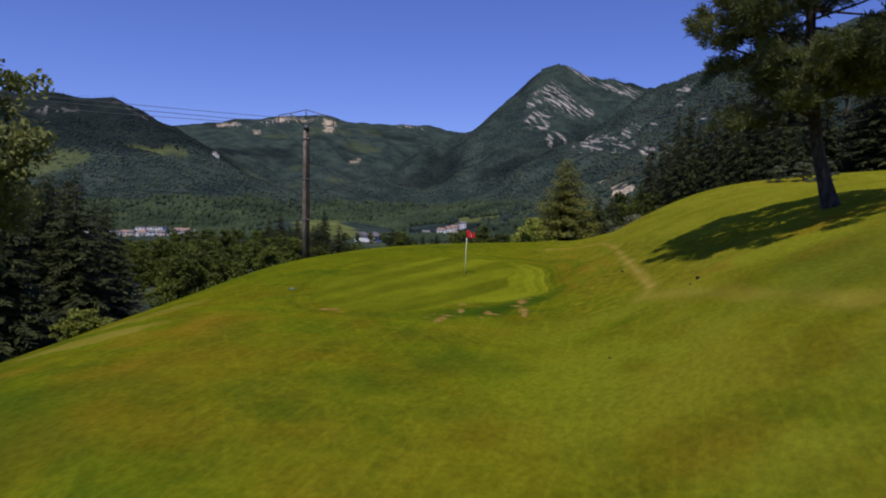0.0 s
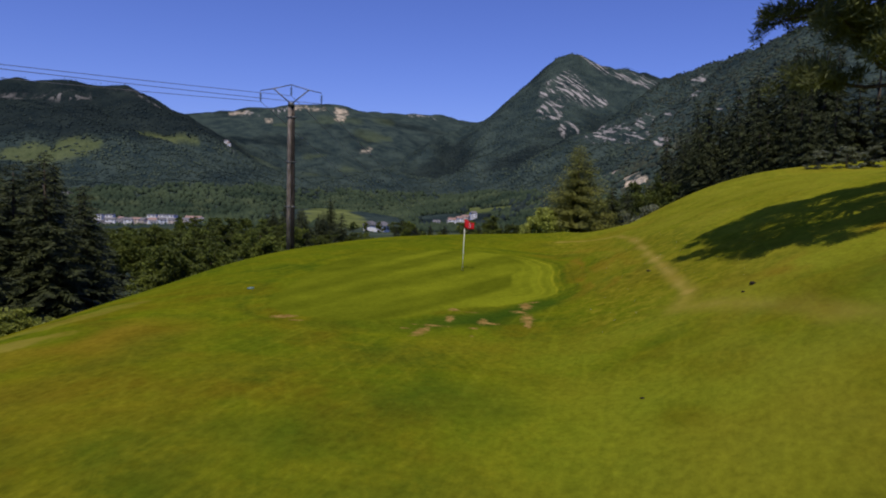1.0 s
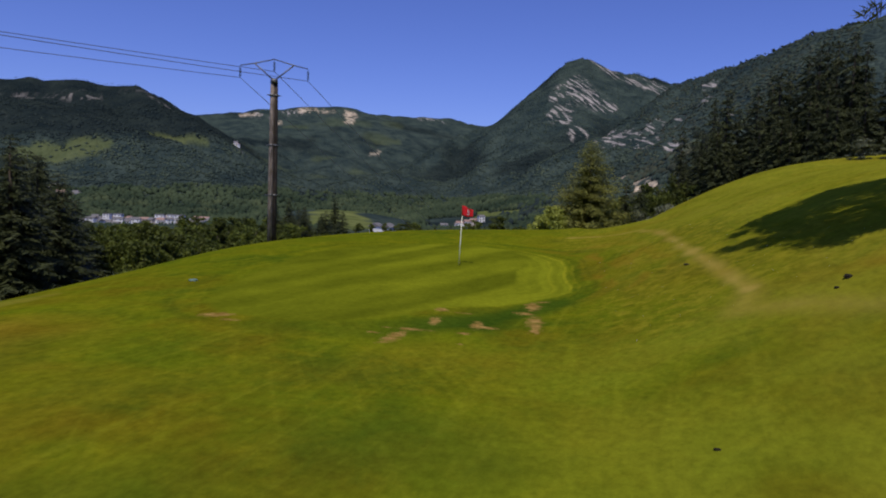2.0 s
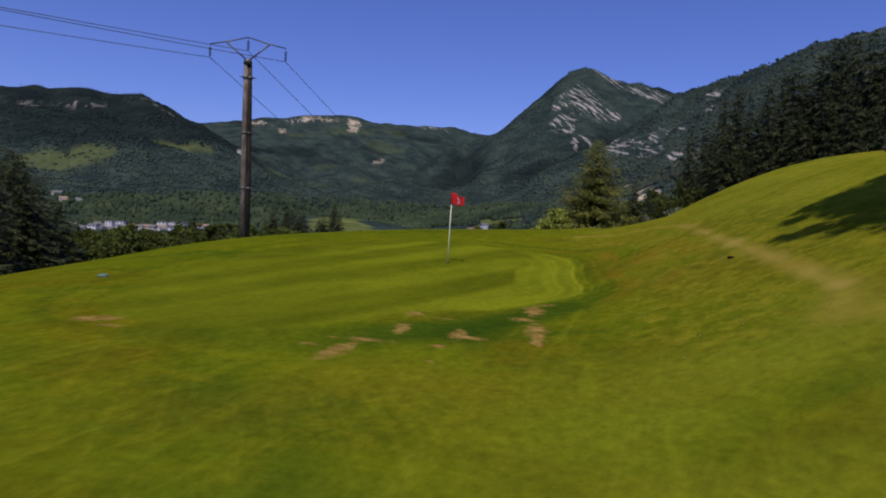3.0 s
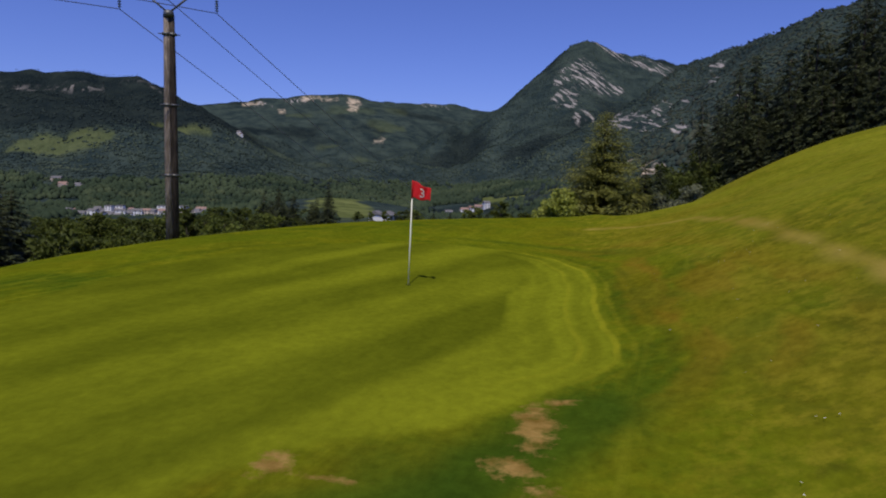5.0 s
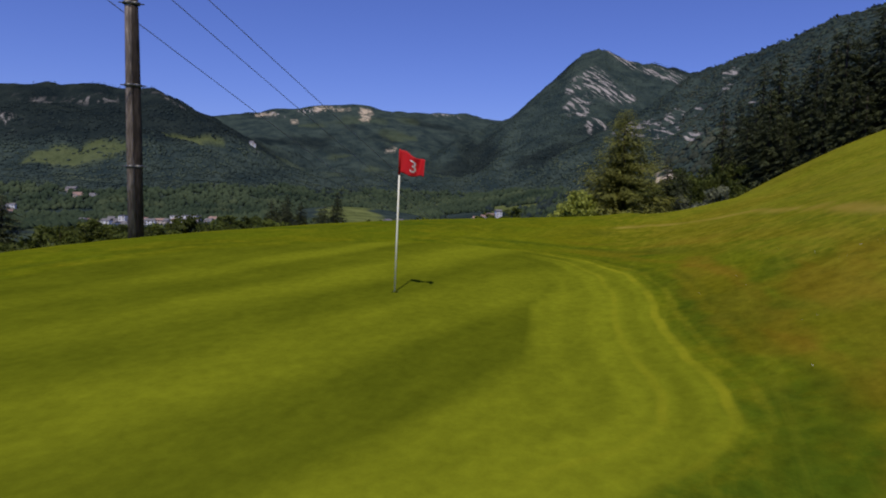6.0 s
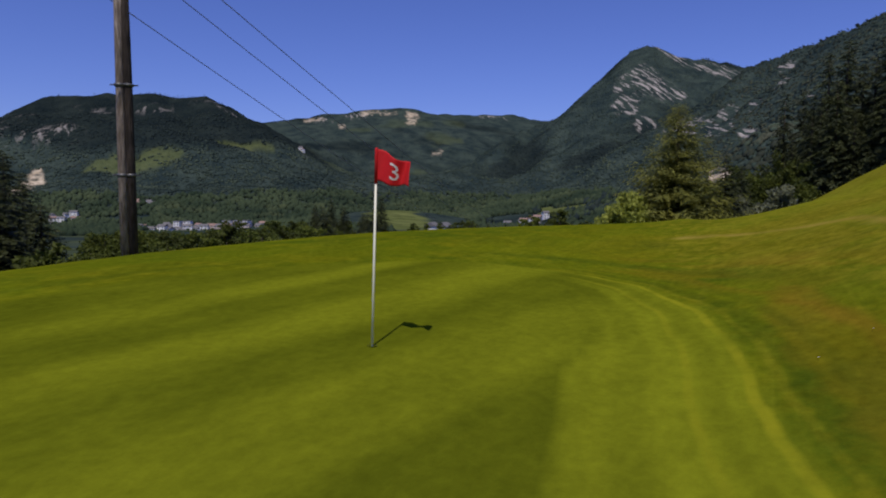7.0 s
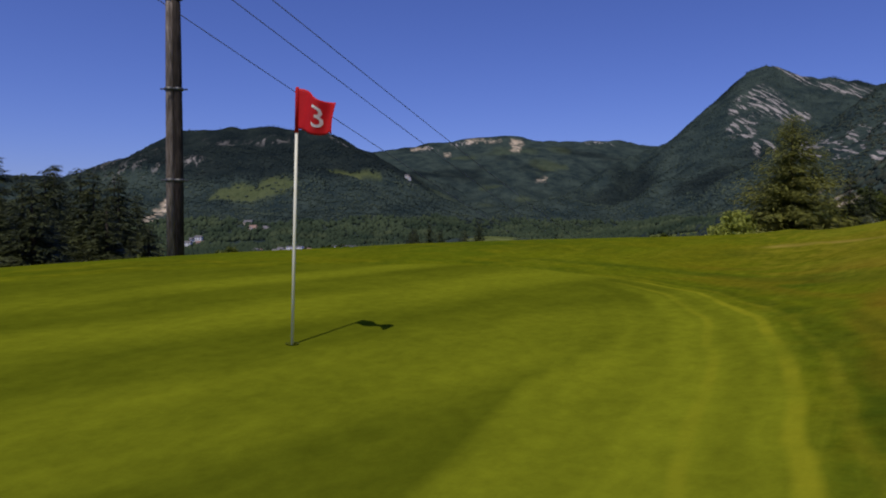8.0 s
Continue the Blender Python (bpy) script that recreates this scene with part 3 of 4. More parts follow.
    meadow = oval_all(x, y, [(-915, 1215, 100, 52, 37), (-812, 1450, 75, 20, 33), (-111, 385, 15, 38, 14), (-97, 346, 19, 38, 14), (-86, 340, 12, 14, 0), (-46, 1030, 140, 24, -72.8),
                             (-870, 2740, 60, 60, 0), (-690, 2560, 70, 30, 20), (-728, 3205, 60, 45, 0), (-1173, 3230, 80, 25, 10), (-715, 3260, 70, 40, 0)], 0.4, 81)
    meadow = np.where(r > 2000, 0.28 * meadow, np.where(r > 1150, 0.62 * meadow, meadow))
    meadow = np.maximum(meadow, smooth(0.68, 0.76, grain(x, y, 260, 91, 3)) * smooth(1700, 2100, r) * (x < -380) * (x > -1150) * 0.2)
    cover["meadow"] = np.clip(np.maximum(meadow, 0.45 * smooth(420, 250, r) * smooth(0.2, 0.7, grain(x, y, 14, 92, 3))), 0, 1)
    rock = oval_all(x, y, [(135, 2300, 75, 90, -20), (200, 2240, 70, 80, -20), (85, 2110, 40, 90, 0), (320, 2570, 120, 60, -18), (440, 2515, 100, 65, -15), (200, 1640, 42, 120, 10),
                           (235, 1450, 30, 75, 0), (245, 1200, 14, 40, 0), (150, 1900, 22, 90, 10), (367, 1508, 14, 34, 0), (410, 1643, 16, 34, 0), (314, 1490, 12, 30, 0), (355, 1262, 10, 26, 0),
                           (122, 1921, 18, 70, 0), (272, 1560, 26, 50, 0), (267, 1319, 13, 45, 0), (-1270, 3470, 60, 50, 0), (-1440, 3350, 70, 40, 0), (-600, 3900, 90, 35, 0)], 0.5, 101)
    brow = smooth(0.55, 0.75, grain(x, y, 170, 111, 3)) * smooth(1650, 1750, r) * smooth(1960, 1880, r) * (x < -700)
    cover["rock"] = np.clip(np.maximum(rock, 0.55 * brow), 0, 1)
    cover["quarry"] = oval_all(x, y, [(141, 858, 15, 40, 0), (132, 1030, 13, 60, 0), (-975, 3520, 40, 75, 0), (-955, 3420, 26, 60, 10), (-1160, 3540, 90, 22, 8), (-1235, 3505, 34, 40, 0), (-1460, 3345, 60, 22, 10), (-1283, 3282, 16, 22, 0), (-1030, 1065, 20, 75, 40), (-985, 985, 14, 40, 40), (-705, 2985, 28, 40, 0)], 0.5, 121) * 0.9
    return cover


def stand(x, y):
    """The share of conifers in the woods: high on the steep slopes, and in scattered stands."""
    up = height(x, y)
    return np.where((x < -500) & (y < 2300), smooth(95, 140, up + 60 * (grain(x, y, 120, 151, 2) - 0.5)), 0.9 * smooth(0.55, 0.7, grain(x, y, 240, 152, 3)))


def make_ground():
    bearing = np.radians(np.concatenate([np.arange(-66, 32, 0.15), np.arange(32, 294, 3.0)]))
    ring = np.concatenate([[0.4], np.arange(1, 10, 1.0), np.arange(10, 25, 0.2), np.arange(25, 46, 0.1), np.arange(46, 60, 0.2), 60 * 1.0125 ** np.arange(352)])
    x = 1.6 + ring[:, None] * np.sin(bearing)
    y = -8 + ring[:, None] * np.cos(bearing)
    z = height(x, y)
    cover = ground_cover(x.ravel(), y.ravel())
    wild = cover["wild"].reshape(x.shape)
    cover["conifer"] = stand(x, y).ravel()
    z = z + 0.02 * (grain(x, y, 0.9, 131, 2) - 0.5) * (1 - cover["green"].reshape(x.shape)) * (1 - wild)
    rows, cols = x.shape
    i, j = np.meshgrid(np.arange(rows - 1), np.arange(cols), indexing="ij")
    j2 = (j + 1) % cols
    quads = np.stack([i * cols + j, (i + 1) * cols + j, (i + 1) * cols + j2, i * cols + j2], -1).reshape(-1, 4)[:, ::-1]
    data = bpy.data.meshes.new("ground")
    data.vertices.add(rows * cols)
    data.vertices.foreach_set("co", np.stack([x, y, z], -1).ravel())
    data.loops.add(quads.size)
    data.loops.foreach_set("vertex_index", quads.ravel().astype(np.int32))
    data.polygons.add(len(quads))
    data.polygons.foreach_set("loop_start", np.arange(0, quads.size, 4, dtype=np.int32))
    data.polygons.foreach_set("loop_total", np.full(len(quads), 4, np.int32))
    data.polygons.foreach_set("use_smooth", np.ones(len(quads), bool))
    for name, values in cover.items():
        data.attributes.new(name, "FLOAT", "POINT").data.foreach_set("value", values.astype(np.float32))
    data.materials.append(GROUND)
    data.update()
    data.validate()
    return tagged(new("ground", data), "mown golf fairway and putting green above a wooded valley with mountains", "ground", kind="structure")


make_ground()


# ---- trees ----
rng = np.random.default_rng(7)


def unit(n):
    v = rng.normal(size=(n, 3))
    return v / np.linalg.norm(v, axis=1, keepdims=True)


def spruce_meshes(tall, wide, needles, droop=0.35, whorls=40, twigs=14, bare=0.04, gaps=0.1, taper=0.8, tilt=0.1, low=0.0, fine=1.0):
    """Trunk and crown of a conifer: whorls of drooping boughs, each a flat fan of needled twigs."""
    trunk = Shape().tube([(0, 0, -1.0), (0.02, 0, tall * 0.3), (-0.03, 0.02, tall * 0.7), (0, 0, tall * 0.98)],
                         [0.022 * tall, 0.016 * tall, 0.008 * tall, 0.01], 8, 0.08)
    mid, fore, side = [], [], []
    up = np.array([0, 0, 1.0])
    for k in range(whorls):
        u = float(np.clip((k + rng.uniform(-0.4, 0.4)) / (whorls - 1), 0, 1))
        z0 = tall * (bare + (0.985 - bare) * u)
        reach = wide * (1 - u) ** taper * (1 - low * max(0, 0.3 - u) / 0.3) * rng.uniform(0.82, 1.15) + 0.026 * tall
        boughs = 5 + int(4 * (1 - u))
        for a in rng.uniform(0, 2 * math.pi) + 2 * math.pi * np.arange(boughs) / boughs + rng.normal(0, 0.25, boughs):
            if rng.random() < gaps:
                continue
            long = reach * rng.uniform(0.68, 1.18)
            out, flat = np.array([math.cos(a), math.sin(a), 0]), np.array([-math.sin(a), math.cos(a), 0])
            lift = rng.normal(0, 0.008 * tall)
            n = max(3, int(twigs * (0.35 + 0.65 * (1 - u))))
            for hand in (-1, 1):
                s = np.linspace(0.12, 1.0, n) + rng.normal(0, 0.03, n)
                span = fine * (0.27 * long * (1.05 - 0.72 * s) + 0.011 * tall) * rng.uniform(0.7, 1.3, n)
                c = out * (s * long)[:, None] + up * (z0 + lift - droop * long * s**1.4 + 0.14 * long * s**4)[:, None]
                d = out * rng.uniform(0.45, 0.95, n)[:, None] + flat * hand * rng.uniform(0.4, 1.0, n)[:, None] - up * rng.uniform(0.0, 0.75, n)[:, None]
                d /= np.linalg.norm(d, axis=1, keepdims=True)
                w = np.cross(d, up + unit(n) * 0.6)
                w /= np.linalg.norm(w, axis=1, keepdims=True)
                mid.append(c + d * span[:, None] * 0.5 + unit(n) * tilt * tall / 16)
                fore.append(d * span[:, None] * 0.62)
                side.append(w * span[:, None] * 0.14)
    crown = Shape().leaves(np.concatenate(mid), np.concatenate(fore), np.concatenate(side))
    return trunk.mesh("trunk", BARK), crown.mesh("crown", needles, False)


def leafy_meshes(name, tall, wide, leaves, clumps=60, each=70, leaf=0.2, low=0.2, lean=0.0, wood=BARK, puff=0.2, trunk_r=0.02):
    """Trunk with limbs, and a crown of leaf clumps with an uneven outline."""
    body = Shape().tube([(0, 0, -1.0), (0.05, 0, tall * 0.25), (0.1 + lean, 0.05, tall * 0.6), (0.05 + lean, 0, tall * 0.85)],
                        [trunk_r * tall, trunk_r * 0.75 * tall, trunk_r * 0.4 * tall, 0.03], 8, 0.06)
    mid, fore, side = [], [], []
    lobes = np.concatenate([unit(7) * [0.5, 0.5, 0.45], [[0, 0, 0.1], [0, 0, 0.55]]])
    for k in range(clumps):
        lobe = lobes[rng.integers(len(lobes))]
        p = lobe + unit(1)[0] * rng.uniform(0.35, 0.62)
        p[2] = np.clip(p[2], -1, 1)
        h = tall * (low + (1 - low) * (0.5 + 0.5 * p[2]))
        c = np.array([p[0] * wide * (1 - 0.25 * max(p[2], 0)) + lean, p[1] * wide * (1 - 0.25 * max(p[2], 0)), h])
        if k % 5 == 0:
            start = np.array([0.05 + lean * 0.5, 0, tall * (low + 0.35 * rng.random() * (0.5 + 0.5 * p[2]))])
            body.tube([start, start * 0.5 + c * 0.5 - [0, 0, 0.04 * tall], c], [0.008 * tall, 0.005 * tall, 0.01], 5)
        q = unit(each) * (rng.random((each, 1)) ** 0.4) * puff * wide * rng.uniform(0.7, 1.3)
        q[:, 2] *= 0.7
        d = unit(each) + q / (puff * wide) * 0.6 - [0, 0, 0.2]
        d /= np.linalg.norm(d, axis=1, keepdims=True)
        w = np.cross(d, unit(each))
        w /= np.maximum(np.linalg.norm(w, axis=1, keepdims=True), 1e-6)
        size = leaf * rng.uniform(0.7, 1.3, (each, 1))
        mid.append(c + q)
        fore.append(d * size)
        side.append(w * size * 0.55)
    return body.mesh("trunk", wood), Shape().leaves(np.concatenate(mid), np.concatenate(fore), np.concatenate(side)).mesh("crown", leaves, False)


def plant(name, meshes, spots, label, category, group, tall):
    """Trees of one kind: spots are x, y, height of the tree; each is turned and scaled a little."""
    made = None
    for i, (x, y, h, k) in enumerate(spots):
        s = h / tall
        m = pose(*at(x, y, -0.05), 0, 0, 137.5 * i + 20) @ Matrix.Diagonal((s * k, s * k, s, 1))
        trunk, crown = meshes[i % len(meshes)]
        ob = thing(name, m, label, category, group)
        for kind, data in (("trunk", trunk), ("crown", crown)):
            p = new(kind, data)
            p.parent = ob


spruces = [spruce_meshes(20, w, SPRUCE, d, 36, 28, 0.02, 0.08, t) for w, d, t in ((4.2, 0.5, 0.85), (4.6, 0.58, 0.76), (4.0, 0.42, 0.92))]
back_spruces = [spruce_meshes(20, w, SPRUCE, 0.4, 32, 11, 0.04, 0.08, 0.8) for w in (4.2, 4.6)]
lights = [spruce_meshes(12, 4.2, OLIVE, 0.14, 60, 60, 0.02, 0.22, 0.72, 0.4, 0.12, 0.62)]
roundish = [leafy_meshes("tree", 9, 4.0, LEAF, 66, 52, 0.25, 0.02) for _ in range(3)]
rough_trees = [leafy_meshes("tree", 9, 4.0, LEAF, 44, 28, 0.42, 0.02) for _ in range(2)]
pale = [leafy_meshes("bush", 4, 2.2, BRIGHT, 120, 60, 0.16, 0.0) for _ in range(2)]
grey = [leafy_meshes("shrub", 4, 1.9, GREY, 36, 60, 0.16, -0.12)]

# dark spruces along the edge of the bank
def edge_tree(bearing, d, rise):
    """A spruce of the wood's edge: the line of its tops climbs by that rise, in degrees, seen from the green."""
    x, y = 2.2 + d * math.sin(radians(bearing)), 12.9 + d * math.cos(radians(bearing))
    return x, y, 1.9 + d * math.tan(radians(rise)) - float(height(x, y)), rng.uniform(0.72, 1.0)


front = []
for i in range(17):
    b = 12.9 + 0.82 * i + rng.uniform(-0.2, 0.2)
    top = float(np.interp(b, [12.5, 13.8, 15, 18, 19.5, 21, 27], [7.0, 8.2, 9.8, 11.2, 12.4, 13.6, 14.8]))
    front.append(edge_tree(b, 112 - 1.5 * i + rng.uniform(-2, 2), top - rng.choice([0, 0.3, 1.0, 2.0])))
    front.append(edge_tree(b + 0.4, 104 - 1.6 * i + rng.uniform(-2, 2), top * rng.uniform(0.55, 0.8)))
wood_edge = []
for row in range(3):
    for i in range(5, 24):
        u = i / 23
        wood_edge.append((35 + 34 * u + 7.5 * row + rng.uniform(-1.2, 1.2), 114 - 88 * u + 5.5 * row + rng.uniform(-1.6, 1.6), (21 + 4 * row) * rng.uniform(0.85, 1.15), rng.uniform(1.1, 1.4)))
plant("spruce", back_spruces, wood_edge[19:], "tall dark green spruce deep in the row behind the bank", "conifer tree", "spruces behind the bank", 20)
plant("spruce", spruces, front + wood_edge[:19], "tall dark green spruce in a dense row behind the bank", "conifer tree", "spruces behind the bank", 20)
plant("spruce", spruces, [(-30.3, 44.0, 13.2, 1.35), (-34.3, 46.0, 13.0, 1.40), (-31.8, 50.2, 11.2, 1.40), (-33.9, 42.5, 12.5, 1.40), (-39.9, 46.7, 15.8, 1.30), (-39.1, 54.9, 13.0, 1.50), (-45.5, 55.0, 15.9, 1.40), (-52.4, 57.0, 18.0, 1.40),
                          (-45, 61, 14.5, 1.25), (-50, 60, 16, 1.25), (-47, 67, 15, 1.25), (-54, 76, 16, 1.38), (-57, 71, 17, 1.25), (-60, 84, 15, 1.25), (-43, 56, 12, 1.25), (-55, 64, 17, 1.25), (-62, 75, 18, 1.25),
                          (-39, 50, 10, 1.38), (-44, 49, 13, 1.25), (-50, 52, 15, 1.25), (-36, 44, 9.5, 1.38), (-42, 64, 12, 1.50), (-48, 74, 10.5, 1.62), (-51, 69, 16, 1.50), (-58, 79, 17, 1.50), (-46, 56, 15, 1.50), (-53, 57, 17, 1.50), (-60, 66, 18, 1.50), (-40, 57, 11, 1.50), (-29.5, 35.5, 12.5, 1.50), (-33, 40, 8, 1.50), (-38, 44, 11, 1.50), (-42, 43, 13, 1.50)],
      "dark green spruce standing below the grassy edge", "conifer tree", "spruces below the green", 20)
plant("spruce", spruces, [(-58, 158, 10.5, 1.43), (-47, 147, 9.5, 1.43), (-50, 180, 12.5, 1.30), (-43, 150, 8.5, 1.56), (-45, 153, 8, 1.56), (-60, 172, 12, 1.30), (-24.5, 143, 4.6, 1.82), (-21, 147, 4.3, 1.95), (-17.5, 145, 4.4, 1.82), (-14.8, 150, 4.2, 1.95), (-7, 146, 3.9, 1.95), (-4.5, 150, 4.0, 1.95), (-2.2, 147, 3.7, 1.95), (-30, 98, 7.5, 1.56), (-33, 104, 8.5, 1.43), (-26, 104, 7.5, 1.56), (-36, 109, 8, 1.56)],
      "slender dark spruce rising above the wooded slope", "conifer tree", "spruces on the wooded slope", 20)
plant("conifer", lights, [(8.6, 81.6, 12.8, 1.28)], "sunlit olive green conifer with loose boughs behind the green", "conifer tree", "", 12)
plant("spruce", spruces, [(13.2, 86, 8.5, 1.25), (16.5, 96, 8, 1.2)], "small dark spruce beside a larger olive conifer", "conifer tree", "", 20)


def low_tree(x, y, tall, wide, rise):
    """A tree kept low enough that its top stays under a line of that rise, in degrees, from the lawn."""
    d = math.hypot(x, y)
    return x, y, min(tall, 3 + d * math.tan(radians(rise)) - float(height(x, y))), wide


slope_trees = []
for i in range(88):
    x, y = -47 + 4.4 * (i % 11) - 8 * (i // 11) + rng.uniform(-2, 2), 82 + 9 * (i // 11) + 1.9 * (i % 11) + rng.uniform(-3, 3)
    b = math.degrees(math.atan2(x, y))
    tree = low_tree(x, y, rng.uniform(5.4, 8.4), rng.uniform(1.0, 1.35), -3.08 if b < -25 else -2.9 if b < -17 else -3.5)
    if tree[2] > 2.2:
        slope_trees.append(tree)
for i in range(16):
    x, y = -24.5 - 1.25 * i + 2.5 * (i % 2) + rng.uniform(-1, 1), 49 + 2.3 * i + 4 * (i % 2) + rng.uniform(-1.5, 1.5)
    slope_trees.append(low_tree(x, y, rng.uniform(4.8, 6.4), rng.uniform(1.0, 1.3), -3.3))
plant("broadleaf_tree", roundish, slope_trees, "rounded mid-green deciduous tree on the slope below the green", "deciduous tree", "trees on the slope", 9)
plant("broadleaf_tree", roundish, [(24.5, 112, 10.5, 0.6), (20, 108, 7, 1), (24, 118, 8, 1), (23, 100, 6.5, 1), (27, 110, 8, 1), (17, 120, 7, 1.1), (31, 152, 12, 1), (26, 150, 11, 1), (12, 130, 7, 1.1), (19, 140, 9, 1), (-3, 118, 5, 1.2), (-8, 130, 5, 1.2)],
      "olive green deciduous tree between conifers behind the lawn", "deciduous tree", "trees behind the lawn", 9)
vale = []
while len(vale) < 80:
    b, d = rng.uniform(-30, 8), 170 * (440 / 170) ** rng.random()
    if not ((-17.4 < b < -12.4 and d > 240) or (b < -26 and d > 230)):
        tree = low_tree(d * math.sin(radians(b)), d * math.cos(radians(b)), rng.uniform(4, 7), rng.uniform(1.1, 1.6), -3.2 if -18 < b < -10.5 else -3.0 if -8.5 < b < -2.5 else -2.2)
        if tree[2] > 1.8:
            vale.append(tree)
vale += [(-61, 268, 4.2, 1.3), (-66.5, 270, 4.0, 1.4), (-54, 262, 4.4, 1.3), (-50, 270, 4.2, 1.3)]
plant("broadleaf_tree", rough_trees, vale, "dark green deciduous tree on the valley floor", "deciduous tree", "trees on the valley floor", 9)
plant("bush", pale, [(4.6, 79, 5.8, 0.85)], "rounded light green bush in full sun", "bush", "", 4)
plant("bush", [leafy_meshes("bush", 4, 2.2, BRIGHT, 90, 60, 0.16, 0.0)], [(-15.8, 23.6, 1.7, 1.20), (-16.3, 25.7, 1.2, 1.02)], "rounded mid-green bush at the foot of dark spruces", "bush", "", 4)
plant("shrub", grey, [(17.2, 84, 5.0, 1.0), (15.3, 90, 4.5, 1), (20.5, 95, 4.6, 1.1), (19.6, 44.6, 1.1, 1.6), (20.9, 43.9, 1.25, 1.7), (22.4, 44.0, 1.2, 1.7)], "grey-green leafy shrub at the foot of the conifers", "bush", "", 4)


def big_broadleaf():
    trunk, crown = leafy_meshes("tree", 18, 4.0, CREAMY, 190, 120, 0.15, 0.36, 0, BARK, 0.19, 0.014)
    ob = thing("broadleaf_tree", pose(*at(-21.1, 21.9, -0.1)), "tall broad-leaved tree with sunlit yellow-green leaves", "deciduous tree")
    for kind, data in (("trunk", trunk), ("crown", crown)):
        new(kind, data).parent = ob


def big_pine():
    """The pine on the bank: leaning trunk, long level limbs, tufted needles."""
    ob = thing("pine_tree", pose(*at(11.6, 20.0, -0.1)), "large pine with a leaning dark trunk on the grassy bank", "conifer tree")
    spine = [(0.36, 0.05, -0.6), (0.1, 0, 0.25), (-0.12, -0.05, 0.9), (-0.48, -0.2, 2.0), (-1.2, -1.0, 4.8), (-1.3, -1.3, 6.8), (-1.1, -1.5, 8.2), (-0.9, -1.6, 9.1)]
    part("trunk", Shape().tube(spine, [0.42, 0.27, 0.21, 0.18, 0.15, 0.11, 0.06, 0.02], 14, 0.06), BARK, ob, "dark fissured bark")
    limbs, mid, fore, side = Shape(), [], [], []
    zs = [p[2] for p in spine]
    for k in range(68):
        u = (k + 0.5) / 68
        z = 2.7 + 6.3 * u
        root = np.array([np.interp(z, zs, [p[0] for p in spine]), np.interp(z, zs, [p[1] for p in spine]), z])
        a = k * 2.399 + rng.uniform(-0.3, 0.3)
        lobe = 1 + 0.12 * max(0, math.cos(a - 3.4)) + 0.25 * max(0, math.cos(a - 5.4))
        long = (3.9 * lobe * (1 - u) ** 0.42 * (0.7 + 0.3 * smooth(0, 0.12, u)) + 0.3) * rng.uniform(0.68, 1.12)
        if k < 15:
            # the lowest limbs reach out over the fairway
            a, long = 3.75 + 0.15 * k, rng.uniform(3.2, 4.8)
        if math.cos(a) < -0.4:
            long = min(long, 3.7)
        out = np.array([math.cos(a), math.sin(a), 0])
        flat = np.array([-math.sin(a), math.cos(a), 0])
        rise = rng.uniform(-0.12, 0.3)
        path = [root, root + out * long * 0.4 + [0, 0, long * (rise * 0.3 - 0.03)], root + out * long * 0.75 + flat * rng.uniform(-0.4, 0.4) + [0, 0, long * rise * 0.5], root + out * long + [0, 0, long * rise]]
        limbs.tube(path, [0.06 * (1 - 0.7 * u), 0.045 * (1 - 0.7 * u), 0.025, 0.01], 6, 0.1)
        path = np.array(path)
        for _ in range(int(15 + 17 * (1 - u))):
            s = rng.uniform(0.3, 1.02) ** 0.8
            q = np.array([np.interp(s * 3, range(4), path[:, c]) for c in range(3)])
            q = q + flat * rng.normal(0, 0.42) * (1.2 - 0.6 * s) + [0, 0, rng.uniform(-0.08, 0.34)]
            n = 66
            d = unit(n) + [0, 0, 0.5] + out * 0.5
            d /= np.linalg.norm(d, axis=1, keepdims=True)
            w = np.cross(d, unit(n))
            w /= np.linalg.norm(w, axis=1, keepdims=True)
            size = rng.uniform(0.075, 0.15, (n, 1))
            mid.append(q + d * size + unit(n) * 0.13)
            fore.append(d * size)
            side.append(w * size * 0.14)
    part("limb", limbs, BARK, ob)
    part("crown", Shape().leaves(np.concatenate(mid), np.concatenate(fore), np.concatenate(side)), PINE, ob, "sunlit green tufts of needles", False)


big_broadleaf()
rng = np.random.default_rng(11)
big_pine()


def knobs(full):
    """A crown as a small solid: eight faces far away, twenty where it shows its shape."""
    if not full:
        return (np.array([(1, 0, 0), (0, 1, 0), (-1, 0, 0), (0, -1, 0), (0, 0, 1), (0, 0, -1)], float),
                np.array([(0, 1, 4), (1, 2, 4), (2, 3, 4), (3, 0, 4), (1, 0, 5), (2, 1, 5), (3, 2, 5), (0, 3, 5)]))
    bm = bmesh.new()
    bmesh.ops.create_icosphere(bm, subdivisions=1, radius=1.0)
    bm.verts.index_update()
    solid = np.array([v.co[:] for v in bm.verts]), np.array([[v.index for v in f.verts] for f in bm.faces])
    bm.free()
    return solid


